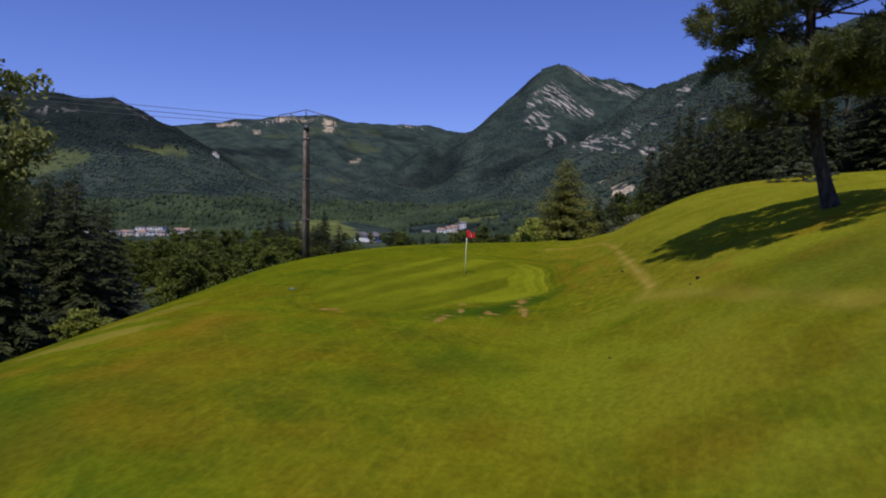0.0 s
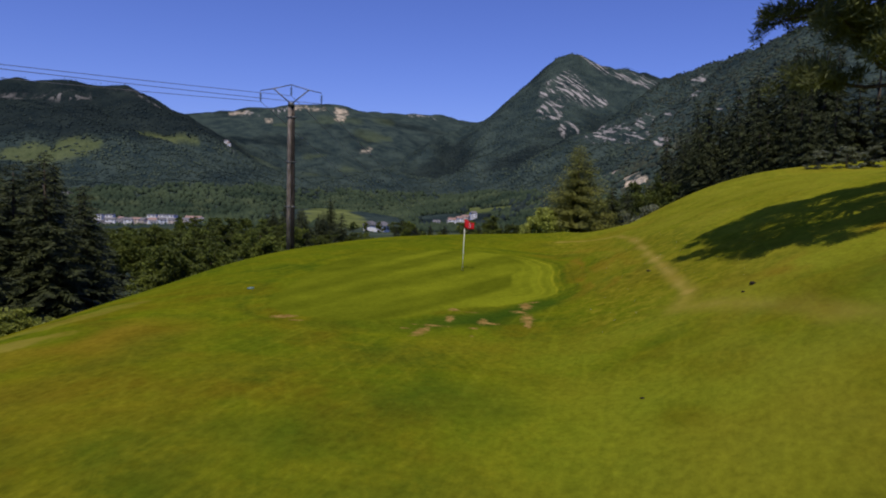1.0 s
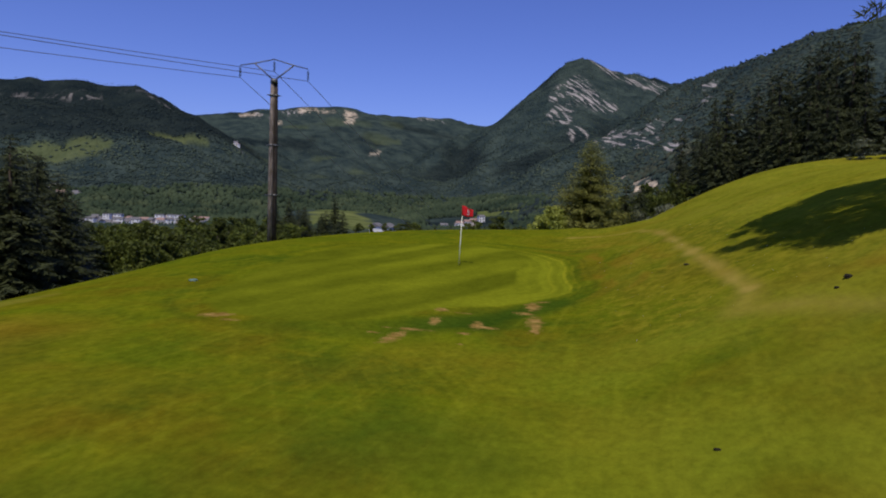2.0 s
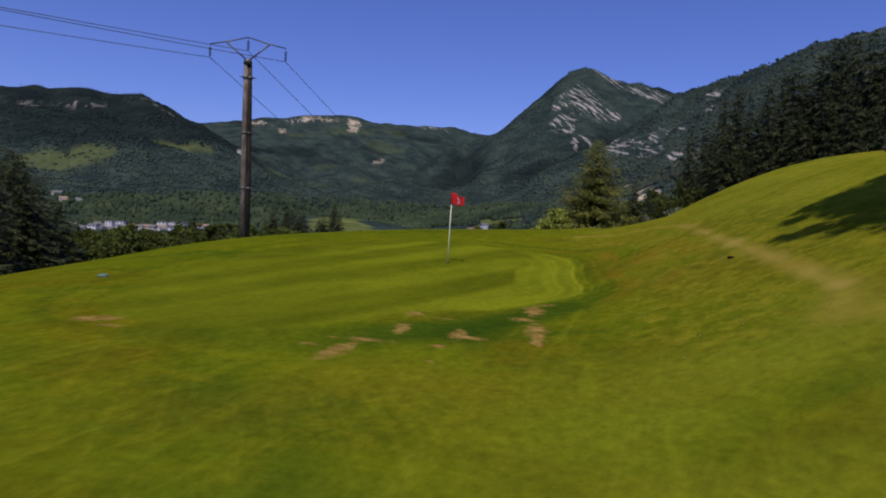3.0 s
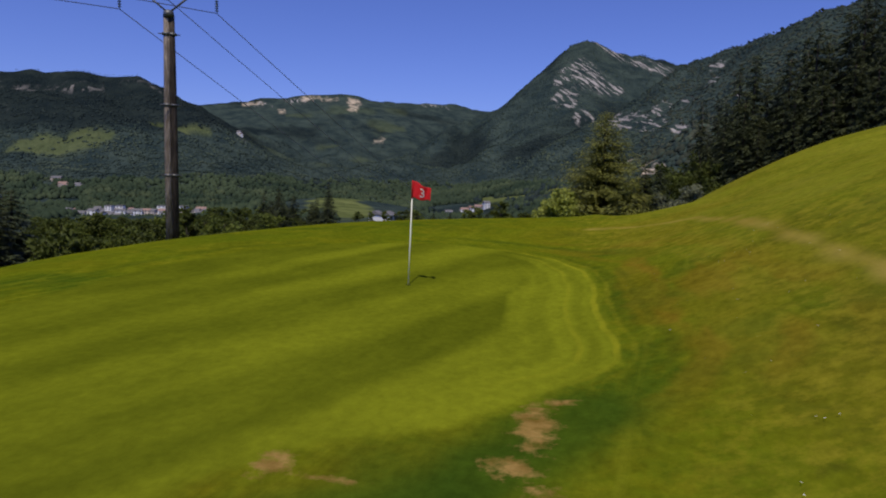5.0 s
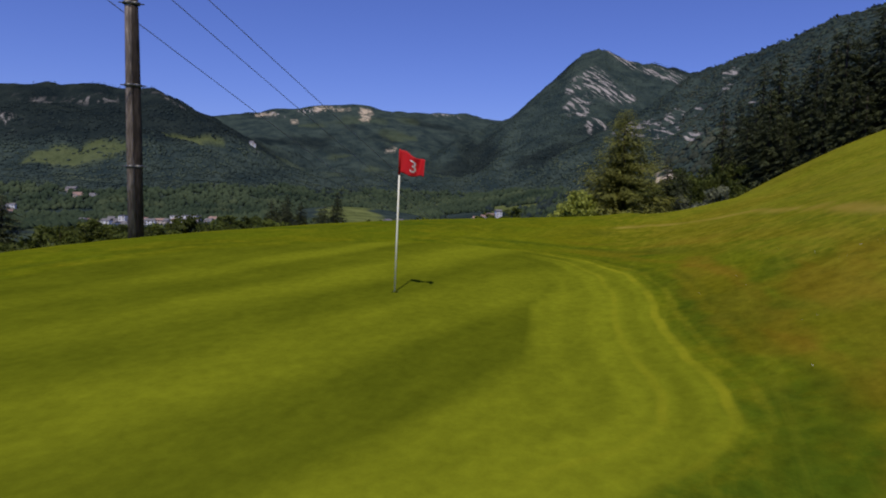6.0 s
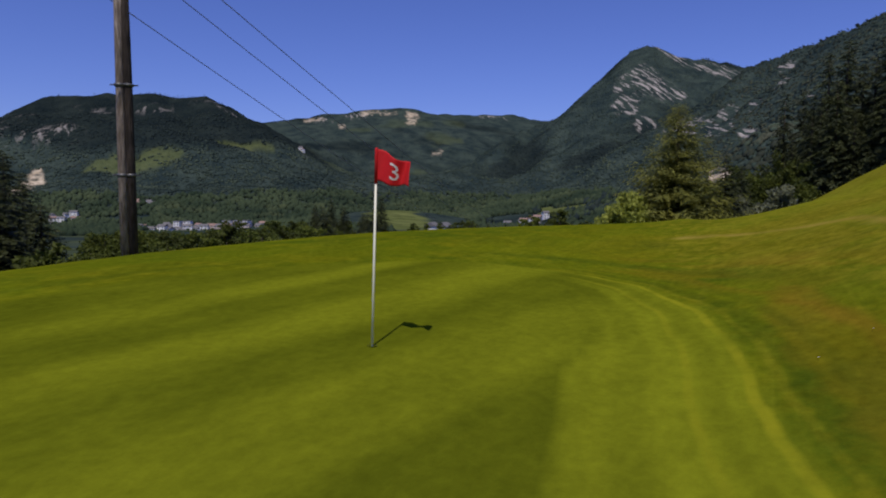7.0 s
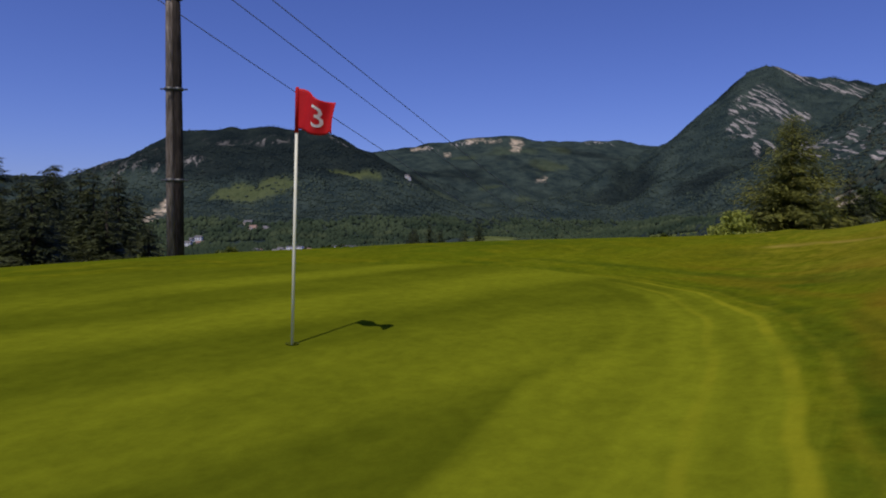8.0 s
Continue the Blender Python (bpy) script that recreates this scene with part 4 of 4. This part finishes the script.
def far_woods(name, label, x, y, size, seed, high=0.3, full=False, leafy=HAZED_WOODS):
    """Tree crowns of distant woods, as one uneven cover of small lumps."""
    g = np.random.default_rng(seed)
    knob, tri = knobs(full)
    n, m = len(x), len(knob)
    grow = size * g.uniform(0.55, 1.4, n) * (1 - 0.3 * smooth(1400, 2400, np.hypot(x, y)))
    # crowns stay low on the windswept plateau
    grow = grow * np.where((x < -500) & (y < 2300), 1 - 0.45 * smooth(190, 235, height(x, y)), 1)
    lump = knob[None] * g.uniform(0.75, 1.25, (n, m, 1)) * grow[:, None, None] * np.array([0.7, 0.7, high])
    spire = g.random(n) < (0.12 if full else 0.3)
    lump[spire] *= np.array([0.7, 0.7, 1.35])
    a = g.uniform(0, 6.283, n)
    c, s = np.cos(a)[:, None], np.sin(a)[:, None]
    vx, vy = lump[:, :, 0] * c - lump[:, :, 1] * s, lump[:, :, 0] * s + lump[:, :, 1] * c
    z = height(x, y)
    fall_x, fall_y = (height(x + 8, y) - z) / 8, (height(x, y + 8) - z) / 8
    lean = np.clip(fall_x, -1.2, 1.2)[:, None] * vx + np.clip(fall_y, -1.2, 1.2)[:, None] * vy
    verts = np.stack([vx + x[:, None], vy + y[:, None], lump[:, :, 2] + lean + (z + (0.45 * high if full else 0.1) * grow)[:, None]], -1).reshape(-1, 3)
    faces = (tri[None] + m * np.arange(n)[:, None, None]).reshape(-1, 3)
    data = bpy.data.meshes.new(name)
    data.vertices.add(len(verts))
    data.vertices.foreach_set("co", verts.ravel())
    data.loops.add(faces.size)
    data.loops.foreach_set("vertex_index", faces.ravel().astype(np.int32))
    data.polygons.add(len(faces))
    data.polygons.foreach_set("loop_start", np.arange(0, faces.size, 3, dtype=np.int32))
    data.polygons.foreach_set("loop_total", np.full(len(faces), 3, np.int32))
    data.polygons.foreach_set("use_smooth", np.ones(len(faces), bool))
    for material in (leafy, HAZED_CONIFERS, SCRUB):
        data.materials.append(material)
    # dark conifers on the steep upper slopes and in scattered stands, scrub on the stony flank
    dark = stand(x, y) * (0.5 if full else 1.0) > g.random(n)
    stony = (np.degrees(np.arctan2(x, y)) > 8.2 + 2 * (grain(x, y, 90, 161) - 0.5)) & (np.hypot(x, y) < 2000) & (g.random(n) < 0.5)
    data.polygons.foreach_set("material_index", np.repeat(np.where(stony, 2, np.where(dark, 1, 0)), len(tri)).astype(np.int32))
    data.update()
    data.validate()
    tagged(new(name, data), label, "woods", kind="stuff")


def scatter(n, near, far, left, right, seed, tall=7, top=900):
    """Places on bearings from left to right, denser where they are near, off meadows, rock and quarries."""
    g = np.random.default_rng(seed)
    b = np.radians(g.uniform(left, right, n))
    d = near * (far / near) ** g.random(n)
    x, y = d * np.sin(b), d * np.cos(b)
    cover = ground_cover(x, y)
    keep = np.maximum.reduce([cover["meadow"], cover["quarry"], cover["rock"] * 0.8]) < g.uniform(0.05, 0.75, n)
    # open fields and gardens in front of the built-up parts of the valley
    for left_b, right_b, low, reach in ((-36, -26, -2.75, 1070), (-15.5, -10, -2.6, 1000), (-8.5, -2.5, -2.3, 1100), (-45, -36, -1.6, 1150), (-20, -14, -2.3, 430)):
        strip = (np.degrees(b) > left_b) & (np.degrees(b) < right_b) & (d < reach)
        keep &= ~(strip & (height(x, y) + tall > 3 + d * math.tan(radians(low))))
    keep &= height(x, y) + 24 * (grain(x, y, 120, seed + 170, 2) - 0.5) < top
    return x[keep], y[keep]


far_woods("valley_woods", "mixed green deciduous woods on the valley floor", *scatter(15000, 540, 1200, -50, 12, 3, 7, 6), 5.2, 4, 0.8, True, VALE)
far_woods("foothill_woods", "mixed green woods at the foot of the mountains", *scatter(15000, 1060, 1900, -48, 9, 15, 7, 8), 6.0, 16, 0.8, True, VALE)
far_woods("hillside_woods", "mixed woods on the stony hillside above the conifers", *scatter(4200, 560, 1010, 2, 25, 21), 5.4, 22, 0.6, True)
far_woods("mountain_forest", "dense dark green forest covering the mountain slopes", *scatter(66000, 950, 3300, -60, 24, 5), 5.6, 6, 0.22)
far_woods("garden_trees", "low trees and hedges between the fields and houses", *scatter(7000, 300, 1250, -46, 2, 9, 2.6), 3.6, 10, 0.6, False, VALE)


# ---- the flag ----
def flag_stick():
    base = Vector((-0.40, 29.50, float(height(-0.40, 29.50))))
    ob = thing("golf_flag", pose(*base, 0, 1.6, 0), "red hole flag with white numeral on a thin white stick", "flag")
    part("stick", Shape().tube([(0, 0, -0.1), (0, 0, 0.9), (0, 0, 1.78)], [0.0135, 0.0135, 0.012], 10), WHITE, ob, "thin white fibreglass stick")
    part("sleeve", Shape().tube([(0, 0, 1.76), (0, 0, 2.12), (0, 0, 2.135)], [0.017, 0.017, 0.012], 10), RED, ob, "dark red cloth sleeve")

    def cloth(u, v, off=0.0):
        """u along the fly, v down from the top edge, in metres."""
        k = u / 0.46
        sway = 0.065 * math.sin(9.5 * k + 5.0 * v) * k ** 0.8 + 0.05 * k
        return (0.93 * u * (1 - 0.10 * k), -0.16 * u + sway + off, 2.12 - v * (1 - 0.30 * k) - 0.15 * k + 0.018 * math.sin(8 * k + 3 * v))

    nu, nv = 28, 16
    verts, faces = [], []
    for off in (-0.0015, 0.0015):
        for j in range(nv + 1):
            for i in range(nu + 1):
                verts.append(cloth(0.012 + 0.45 * i / nu, 0.345 * j / nv, off))
    n = (nu + 1) * (nv + 1)
    for j in range(nv):
        for i in range(nu):
            a = j * (nu + 1) + i
            faces.append((a, a + nu + 1, a + nu + 2, a + 1))
            faces.append((n + a, n + a + 1, n + a + nu + 2, n + a + nu + 1))
    for i in range(nu):
        faces.append((i, i + 1, n + i + 1, n + i))
        b = nv * (nu + 1) + i
        faces.append((b + 1, b, n + b, n + b + 1))
    for j in range(nv):
        b = j * (nu + 1) + nu
        faces.append((b, b + nu + 1, n + b + nu + 1, n + b))
    s = Shape()
    s.add(verts, faces)
    flag = part("flag", s, RED, ob, "rippling red cloth flag")
    curve = bpy.data.curves.new("numeral", "FONT")
    curve.body, curve.size, curve.resolution_u = "3", 0.285, 6
    text = bpy.data.objects.new("numeral", curve)
    flat = text.to_mesh()
    bm = bmesh.new()
    bm.from_mesh(flat)
    text.to_mesh_clear()
    bmesh.ops.triangulate(bm, faces=bm.faces)
    bmesh.ops.subdivide_edges(bm, edges=[e for e in bm.edges if e.calc_length() > 0.04], cuts=1)
    xs, ys = [v.co.x for v in bm.verts], [v.co.y for v in bm.verts]
    cx, cy = (min(xs) + max(xs)) / 2, (min(ys) + max(ys)) / 2
    for side, off in ((1, -0.0045), (-1, 0.0045)):
        one = bm.copy()
        for v in one.verts:
            v.co = cloth(0.235 + side * (v.co.x - cx), 0.172 - (v.co.y - cy), off)
        data = bpy.data.meshes.new("numeral")
        one.to_mesh(data)
        one.free()
        data.materials.append(NUMERAL)
        new("numeral", data).parent = flag
    bm.free()
    rim = [(math.cos(a), math.sin(a)) for a in np.linspace(0, 2 * math.pi, 24, endpoint=False)]
    hole = Shape()
    hole.add([(0.054 * c, 0.054 * s, 0.008) for c, s in rim] + [(0.050 * c, 0.050 * s, 0.004) for c, s in rim] + [(0.05 * c, 0.05 * s, -0.1) for c, s in rim],
             [(i, (i + 1) % 24, 24 + (i + 1) % 24, 24 + i) for i in range(24)] + [(24 + i, 24 + (i + 1) % 24, 48 + (i + 1) % 24, 48 + i) for i in range(24)])
    cup = thing("hole_cup", pose(*base), "dark hole cup sunk in the putting green", "golf hole")
    part("rim", hole, CUP, cup)


flag_stick()


# ---- the power line ----
POLE_XY = (-11.42, 39.6)
ARM = Vector((0.972, 0.236, 0))
CENTRE = Vector((-11.42, 39.6, 0))


def power_pole():
    x, y, z = at(*POLE_XY)
    ob = thing("power_pole", pose(x, y, 0), "twin weathered timber power pole with steel crossarms", "power pole")
    a, b = Vector((-0.085, -0.045, 0)), Vector((0.105, 0.075, 0))
    for off, wood, text in ((a, POLE, "pale grey weathered timber"), (b, POLE_DARK, "dark brown timber")):
        part("post", Shape().tube([off + Vector((0, 0, z - 1)), off + Vector((0, 0, 3)), off * 0.9 + Vector((0, 0, 6)), off * 0.75 + Vector((0, 0, 8.1))], [0.132, 0.125, 0.115, 0.105], 14, 0.015), wood, ob, text)
    for h in (2.24, 4.83, 7.4):
        s = Shape()
        for off in (a, b):
            s.tube([off + Vector((0, 0, h - 0.04)), off + Vector((0, 0, h + 0.04))], [0.148, 0.148], 14)
        s.tube([Vector((-0.32, -0.16, h)), Vector((0.34, 0.2, h))], [0.022, 0.022], 6)
        part("clamp", s, STEEL, ob, "dark steel clamp with bolt")
    part("cap", Shape().tube([(0, 0, 8.02), (0, 0, 8.2), (0, 0, 8.26)], [0.2, 0.18, 0.1], 10), STEEL, ob)
    tip, knee = 1.72, 1.0
    for side in (-1, 1):
        root, bend, end = Vector((0, 0, 8.15)), ARM * side * knee + Vector((0, 0, 8.98)), ARM * side * tip + Vector((0, 0, 8.84))
        part("brace", Shape().tube([root, bend], [0.04, 0.036], 6), STEEL, ob)
        part("crossarm", Shape().tube([Vector((0, 0, 9.24)), bend, end], [0.028, 0.032, 0.026], 6), STEEL, ob)
    for k, top in ((-1, ARM * -tip + Vector((0, 0, 8.82))), (0, Vector((0, 0, 9.22))), (1, ARM * tip + Vector((0, 0, 8.82)))):
        s = Shape()
        path, radii = [top], [0.012]
        for i in range(5):
            d = 0.14 + 0.085 * i
            path += [top - Vector((0, 0, d)), top - Vector((0, 0, d + 0.02)), top - Vector((0, 0, d + 0.045)), top - Vector((0, 0, d + 0.055))]
            radii += [0.014, 0.065, 0.06, 0.014]
        path.append(top - Vector((0, 0, 0.60)))
        radii.append(0.02)
        s.tube(path, radii, 8)
        part("insulator", s, GLASS, ob, "string of dark glass insulator discs")


power_pole()


def cable(start, end, sag):
    """A hanging conductor, thin and slightly slack."""
    start, end = Vector(start), Vector(end)
    path = []
    for i in range(33):
        t = i / 32
        path.append(start.lerp(end, t) - Vector((0, 0, 4 * sag * t * (1 - t))))
    ob = new("power_cable", Shape().tube(path, [0.015] * 33, 6).mesh("power_cable", CABLE))
    tagged(ob, "thin dark conductor cable hanging from the power pole", "cable", "cables of the power line")


for k, h in ((-1, 8.22), (0, 8.62), (1, 8.22)):
    foot = CENTRE + ARM * 1.72 * k + Vector((0, 0, h))
    cable(foot, foot + Vector((9 + 3 * k, 190, -31)), 3.0)
    cable(foot, foot + Vector((-60 + 6 * k, -84, 1.5)), 1.6)


# ---- small things on the grass ----
def lump(name, x, y, size, flat, material, label, category, seed):
    g = random.Random(seed)
    bm = bmesh.new()
    bmesh.ops.create_icosphere(bm, subdivisions=2, radius=size)
    for v in bm.verts:
        v.co = Vector((v.co.x * 1.3, v.co.y * 0.8, v.co.z * flat)) * g.uniform(0.8, 1.2)
    data = bpy.data.meshes.new(name)
    bm.to_mesh(data)
    bm.free()
    data.materials.append(material)
    ob = new(name, data)
    ob.matrix_basis = pose(*at(x, y, size * flat * 0.45), 0, 0, 40 * seed)
    tagged(ob, label, category)


lump("earth_clod", 7.04, 17.4, 0.08, 0.5, CLOD, "small dark clod of earth on the bank", "clod", 1)
lump("earth_clod", 6.75, 17.1, 0.045, 0.5, CLOD, "small dark clod of earth on the bank", "clod", 2)
lump("earth_clod", 5.95, 23.35, 0.07, 0.4, CLOD, "small dark clod of earth beside the worn trail", "clod", 3)
lump("earth_clod", 4.0, 13.15, 0.03, 0.5, CLOD, "small dark clod of earth on the fairway", "clod", 4)
lump("plastic_sheet", -6.4, 22.0, 0.09, 0.45, TEAL, "crumpled teal plastic sheet on the rough grass", "sheet", 5)


def daisies():
    """Tiny flowers on the bank beside the green."""
    n = 120
    x, y = rng.uniform(3.9, 8.5, n), rng.uniform(18, 31, n)
    foot = np.stack([x, y, height(x, y) + 0.03], 1)
    flat = unit(n) * 0.012
    flat[:, 2] *= 0.3
    side = np.cross(flat, [[0.1, 0.2, 1.0]])
    ob = new("daisies", Shape().leaves(foot, flat, side).mesh("daisies", PETAL, False))
    tagged(ob, "tiny white daisies scattered over the bank", "flowers", kind="stuff")


daisies()


# ---- buildings in the valley ----
def building(name, x, y, size, storeys, turn, walls, roofing, flat, label):
    """A house or block: walls, pitched or flat roof, and its windows on the long sides."""
    w, d = size
    h = 2.9 * storeys
    ob = thing(name, pose(*at(x, y), 0, 0, turn), label, "building", "buildings in the valley")
    part("wall", Shape().box((-w / 2, -d / 2, -3), (w / 2, d / 2, h)), walls, ob, "", False)
    s = Shape()
    if flat:
        s.box((-w / 2 - 0.3, -d / 2 - 0.3, h), (w / 2 + 0.3, d / 2 + 0.3, h + 0.7))
    else:
        e, r = 0.5, 0.3 * d
        s.add([(-w / 2 - e, -d / 2 - e, h - 0.2), (w / 2 + e, -d / 2 - e, h - 0.2), (w / 2 + e, d / 2 + e, h - 0.2), (-w / 2 - e, d / 2 + e, h - 0.2), (-w / 2 - e, 0, h + r), (w / 2 + e, 0, h + r)],
              [(0, 1, 5, 4), (2, 3, 4, 5), (1, 2, 5), (3, 0, 4), (3, 2, 1, 0)])
    part("roof", s, roofing, ob, "", False)
    pane = Shape().box((-0.7, -0.06, -0.75), (0.7, 0.06, 0.75)).mesh("window", PANE, False)
    for level in range(storeys):
        count = max(2, int(w / 4))
        for i in range(count):
            p = new("window", pane)
            p.parent = ob
            p.location = (-w / 2 + w * (i + 0.5) / count, -d / 2 - 0.02, 2.9 * level + 1.6)


def town():
    g = random.Random(12)
    # bearing from the green, distance, width, storeys, walls
    blocks = [(-34.4, 945, 8, 5, PLASTER), (-33.65, 945, 9, 5, PLASTER), (-30.65, 945, 11, 5, PLASTER), (-29.8, 950, 9, 5, PLASTER), (-29.2, 945, 10, 5, PLASTER),
              (-31.8, 950, 13, 3, CREAM), (-32.5, 945, 12, 3, PLASTER), (-31.2, 935, 12, 2, PLASTER), (-36.4, 925, 11, 2, PLASTER), (-35.6, 930, 14, 2, PLASTER), (-34.9, 925, 9, 1, CREAM), (-34.0, 905, 12, 1, PLASTER), (-33.1, 920, 12, 2, PLASTER), (-28.5, 930, 9, 1, CREAM)]
    for b, d, w, storeys, walls in blocks:
        x, y = 2 + d * math.sin(radians(b)), 11 + d * math.cos(radians(b))
        building("apartment_block", x, y, (w, 11 if storeys == 5 else 8), storeys, 12 + g.uniform(-12, 12), walls, TILE if walls is CREAM else SLATE, storeys == 5, "white apartment block among trees in the valley")
    for x, y, w, walls, roofing in ((-768, 1000, 16, CREAM, SLATE), (-738, 975, 12, CREAM, TILE), (-728, 968, 9, PLASTER, TILE), (-706, 972, 10, PLASTER, SLATE), (-714, 978, 8, PLASTER, SLATE)):
        building("villa", x, y, (w, 9), 2, 15 + g.uniform(-8, 8), walls, roofing, False, "large pale villa on the wooded mountain foot")
    spots = [(-566 + 133 * g.random(), 770 + 80 * g.random()) for _ in range(10)]
    spots += [(-86 + 26 * g.uniform(-1, 1), 880 + 25 * g.uniform(-1, 1)) for _ in range(6)]
    spots += [(-765 + 30 * g.uniform(-1, 1), 855 + 25 * g.uniform(-1, 1)) for _ in range(6)] + [(-880 + 18 * g.uniform(-1, 1), 1922 + 20 * g.uniform(-1, 1)) for _ in range(3)]
    for x, y in ((-64, 290), (-57.5, 283)):
        building("cottage", x, y, (5.5, 5), 1, g.uniform(70, 95), PLASTER, SLATE, False, "small white cottage with a grey roof among trees")
    for _ in range(36):
        b, d = radians(g.uniform(-37.2, -26.8)), g.uniform(865, 1060)
        spots.append((2 + d * math.sin(b), 11 + d * math.cos(b)))
    for x, y in spots:
        building("house", x, y, (g.uniform(8, 12), g.uniform(7, 9)), g.choice([2, 3, 3]), g.uniform(-40, 60), g.choice([PLASTER, PLASTER, CREAM]), g.choice([TILE, SLATE, SLATE]), False, "pale plastered house with a pitched roof among trees")


town()
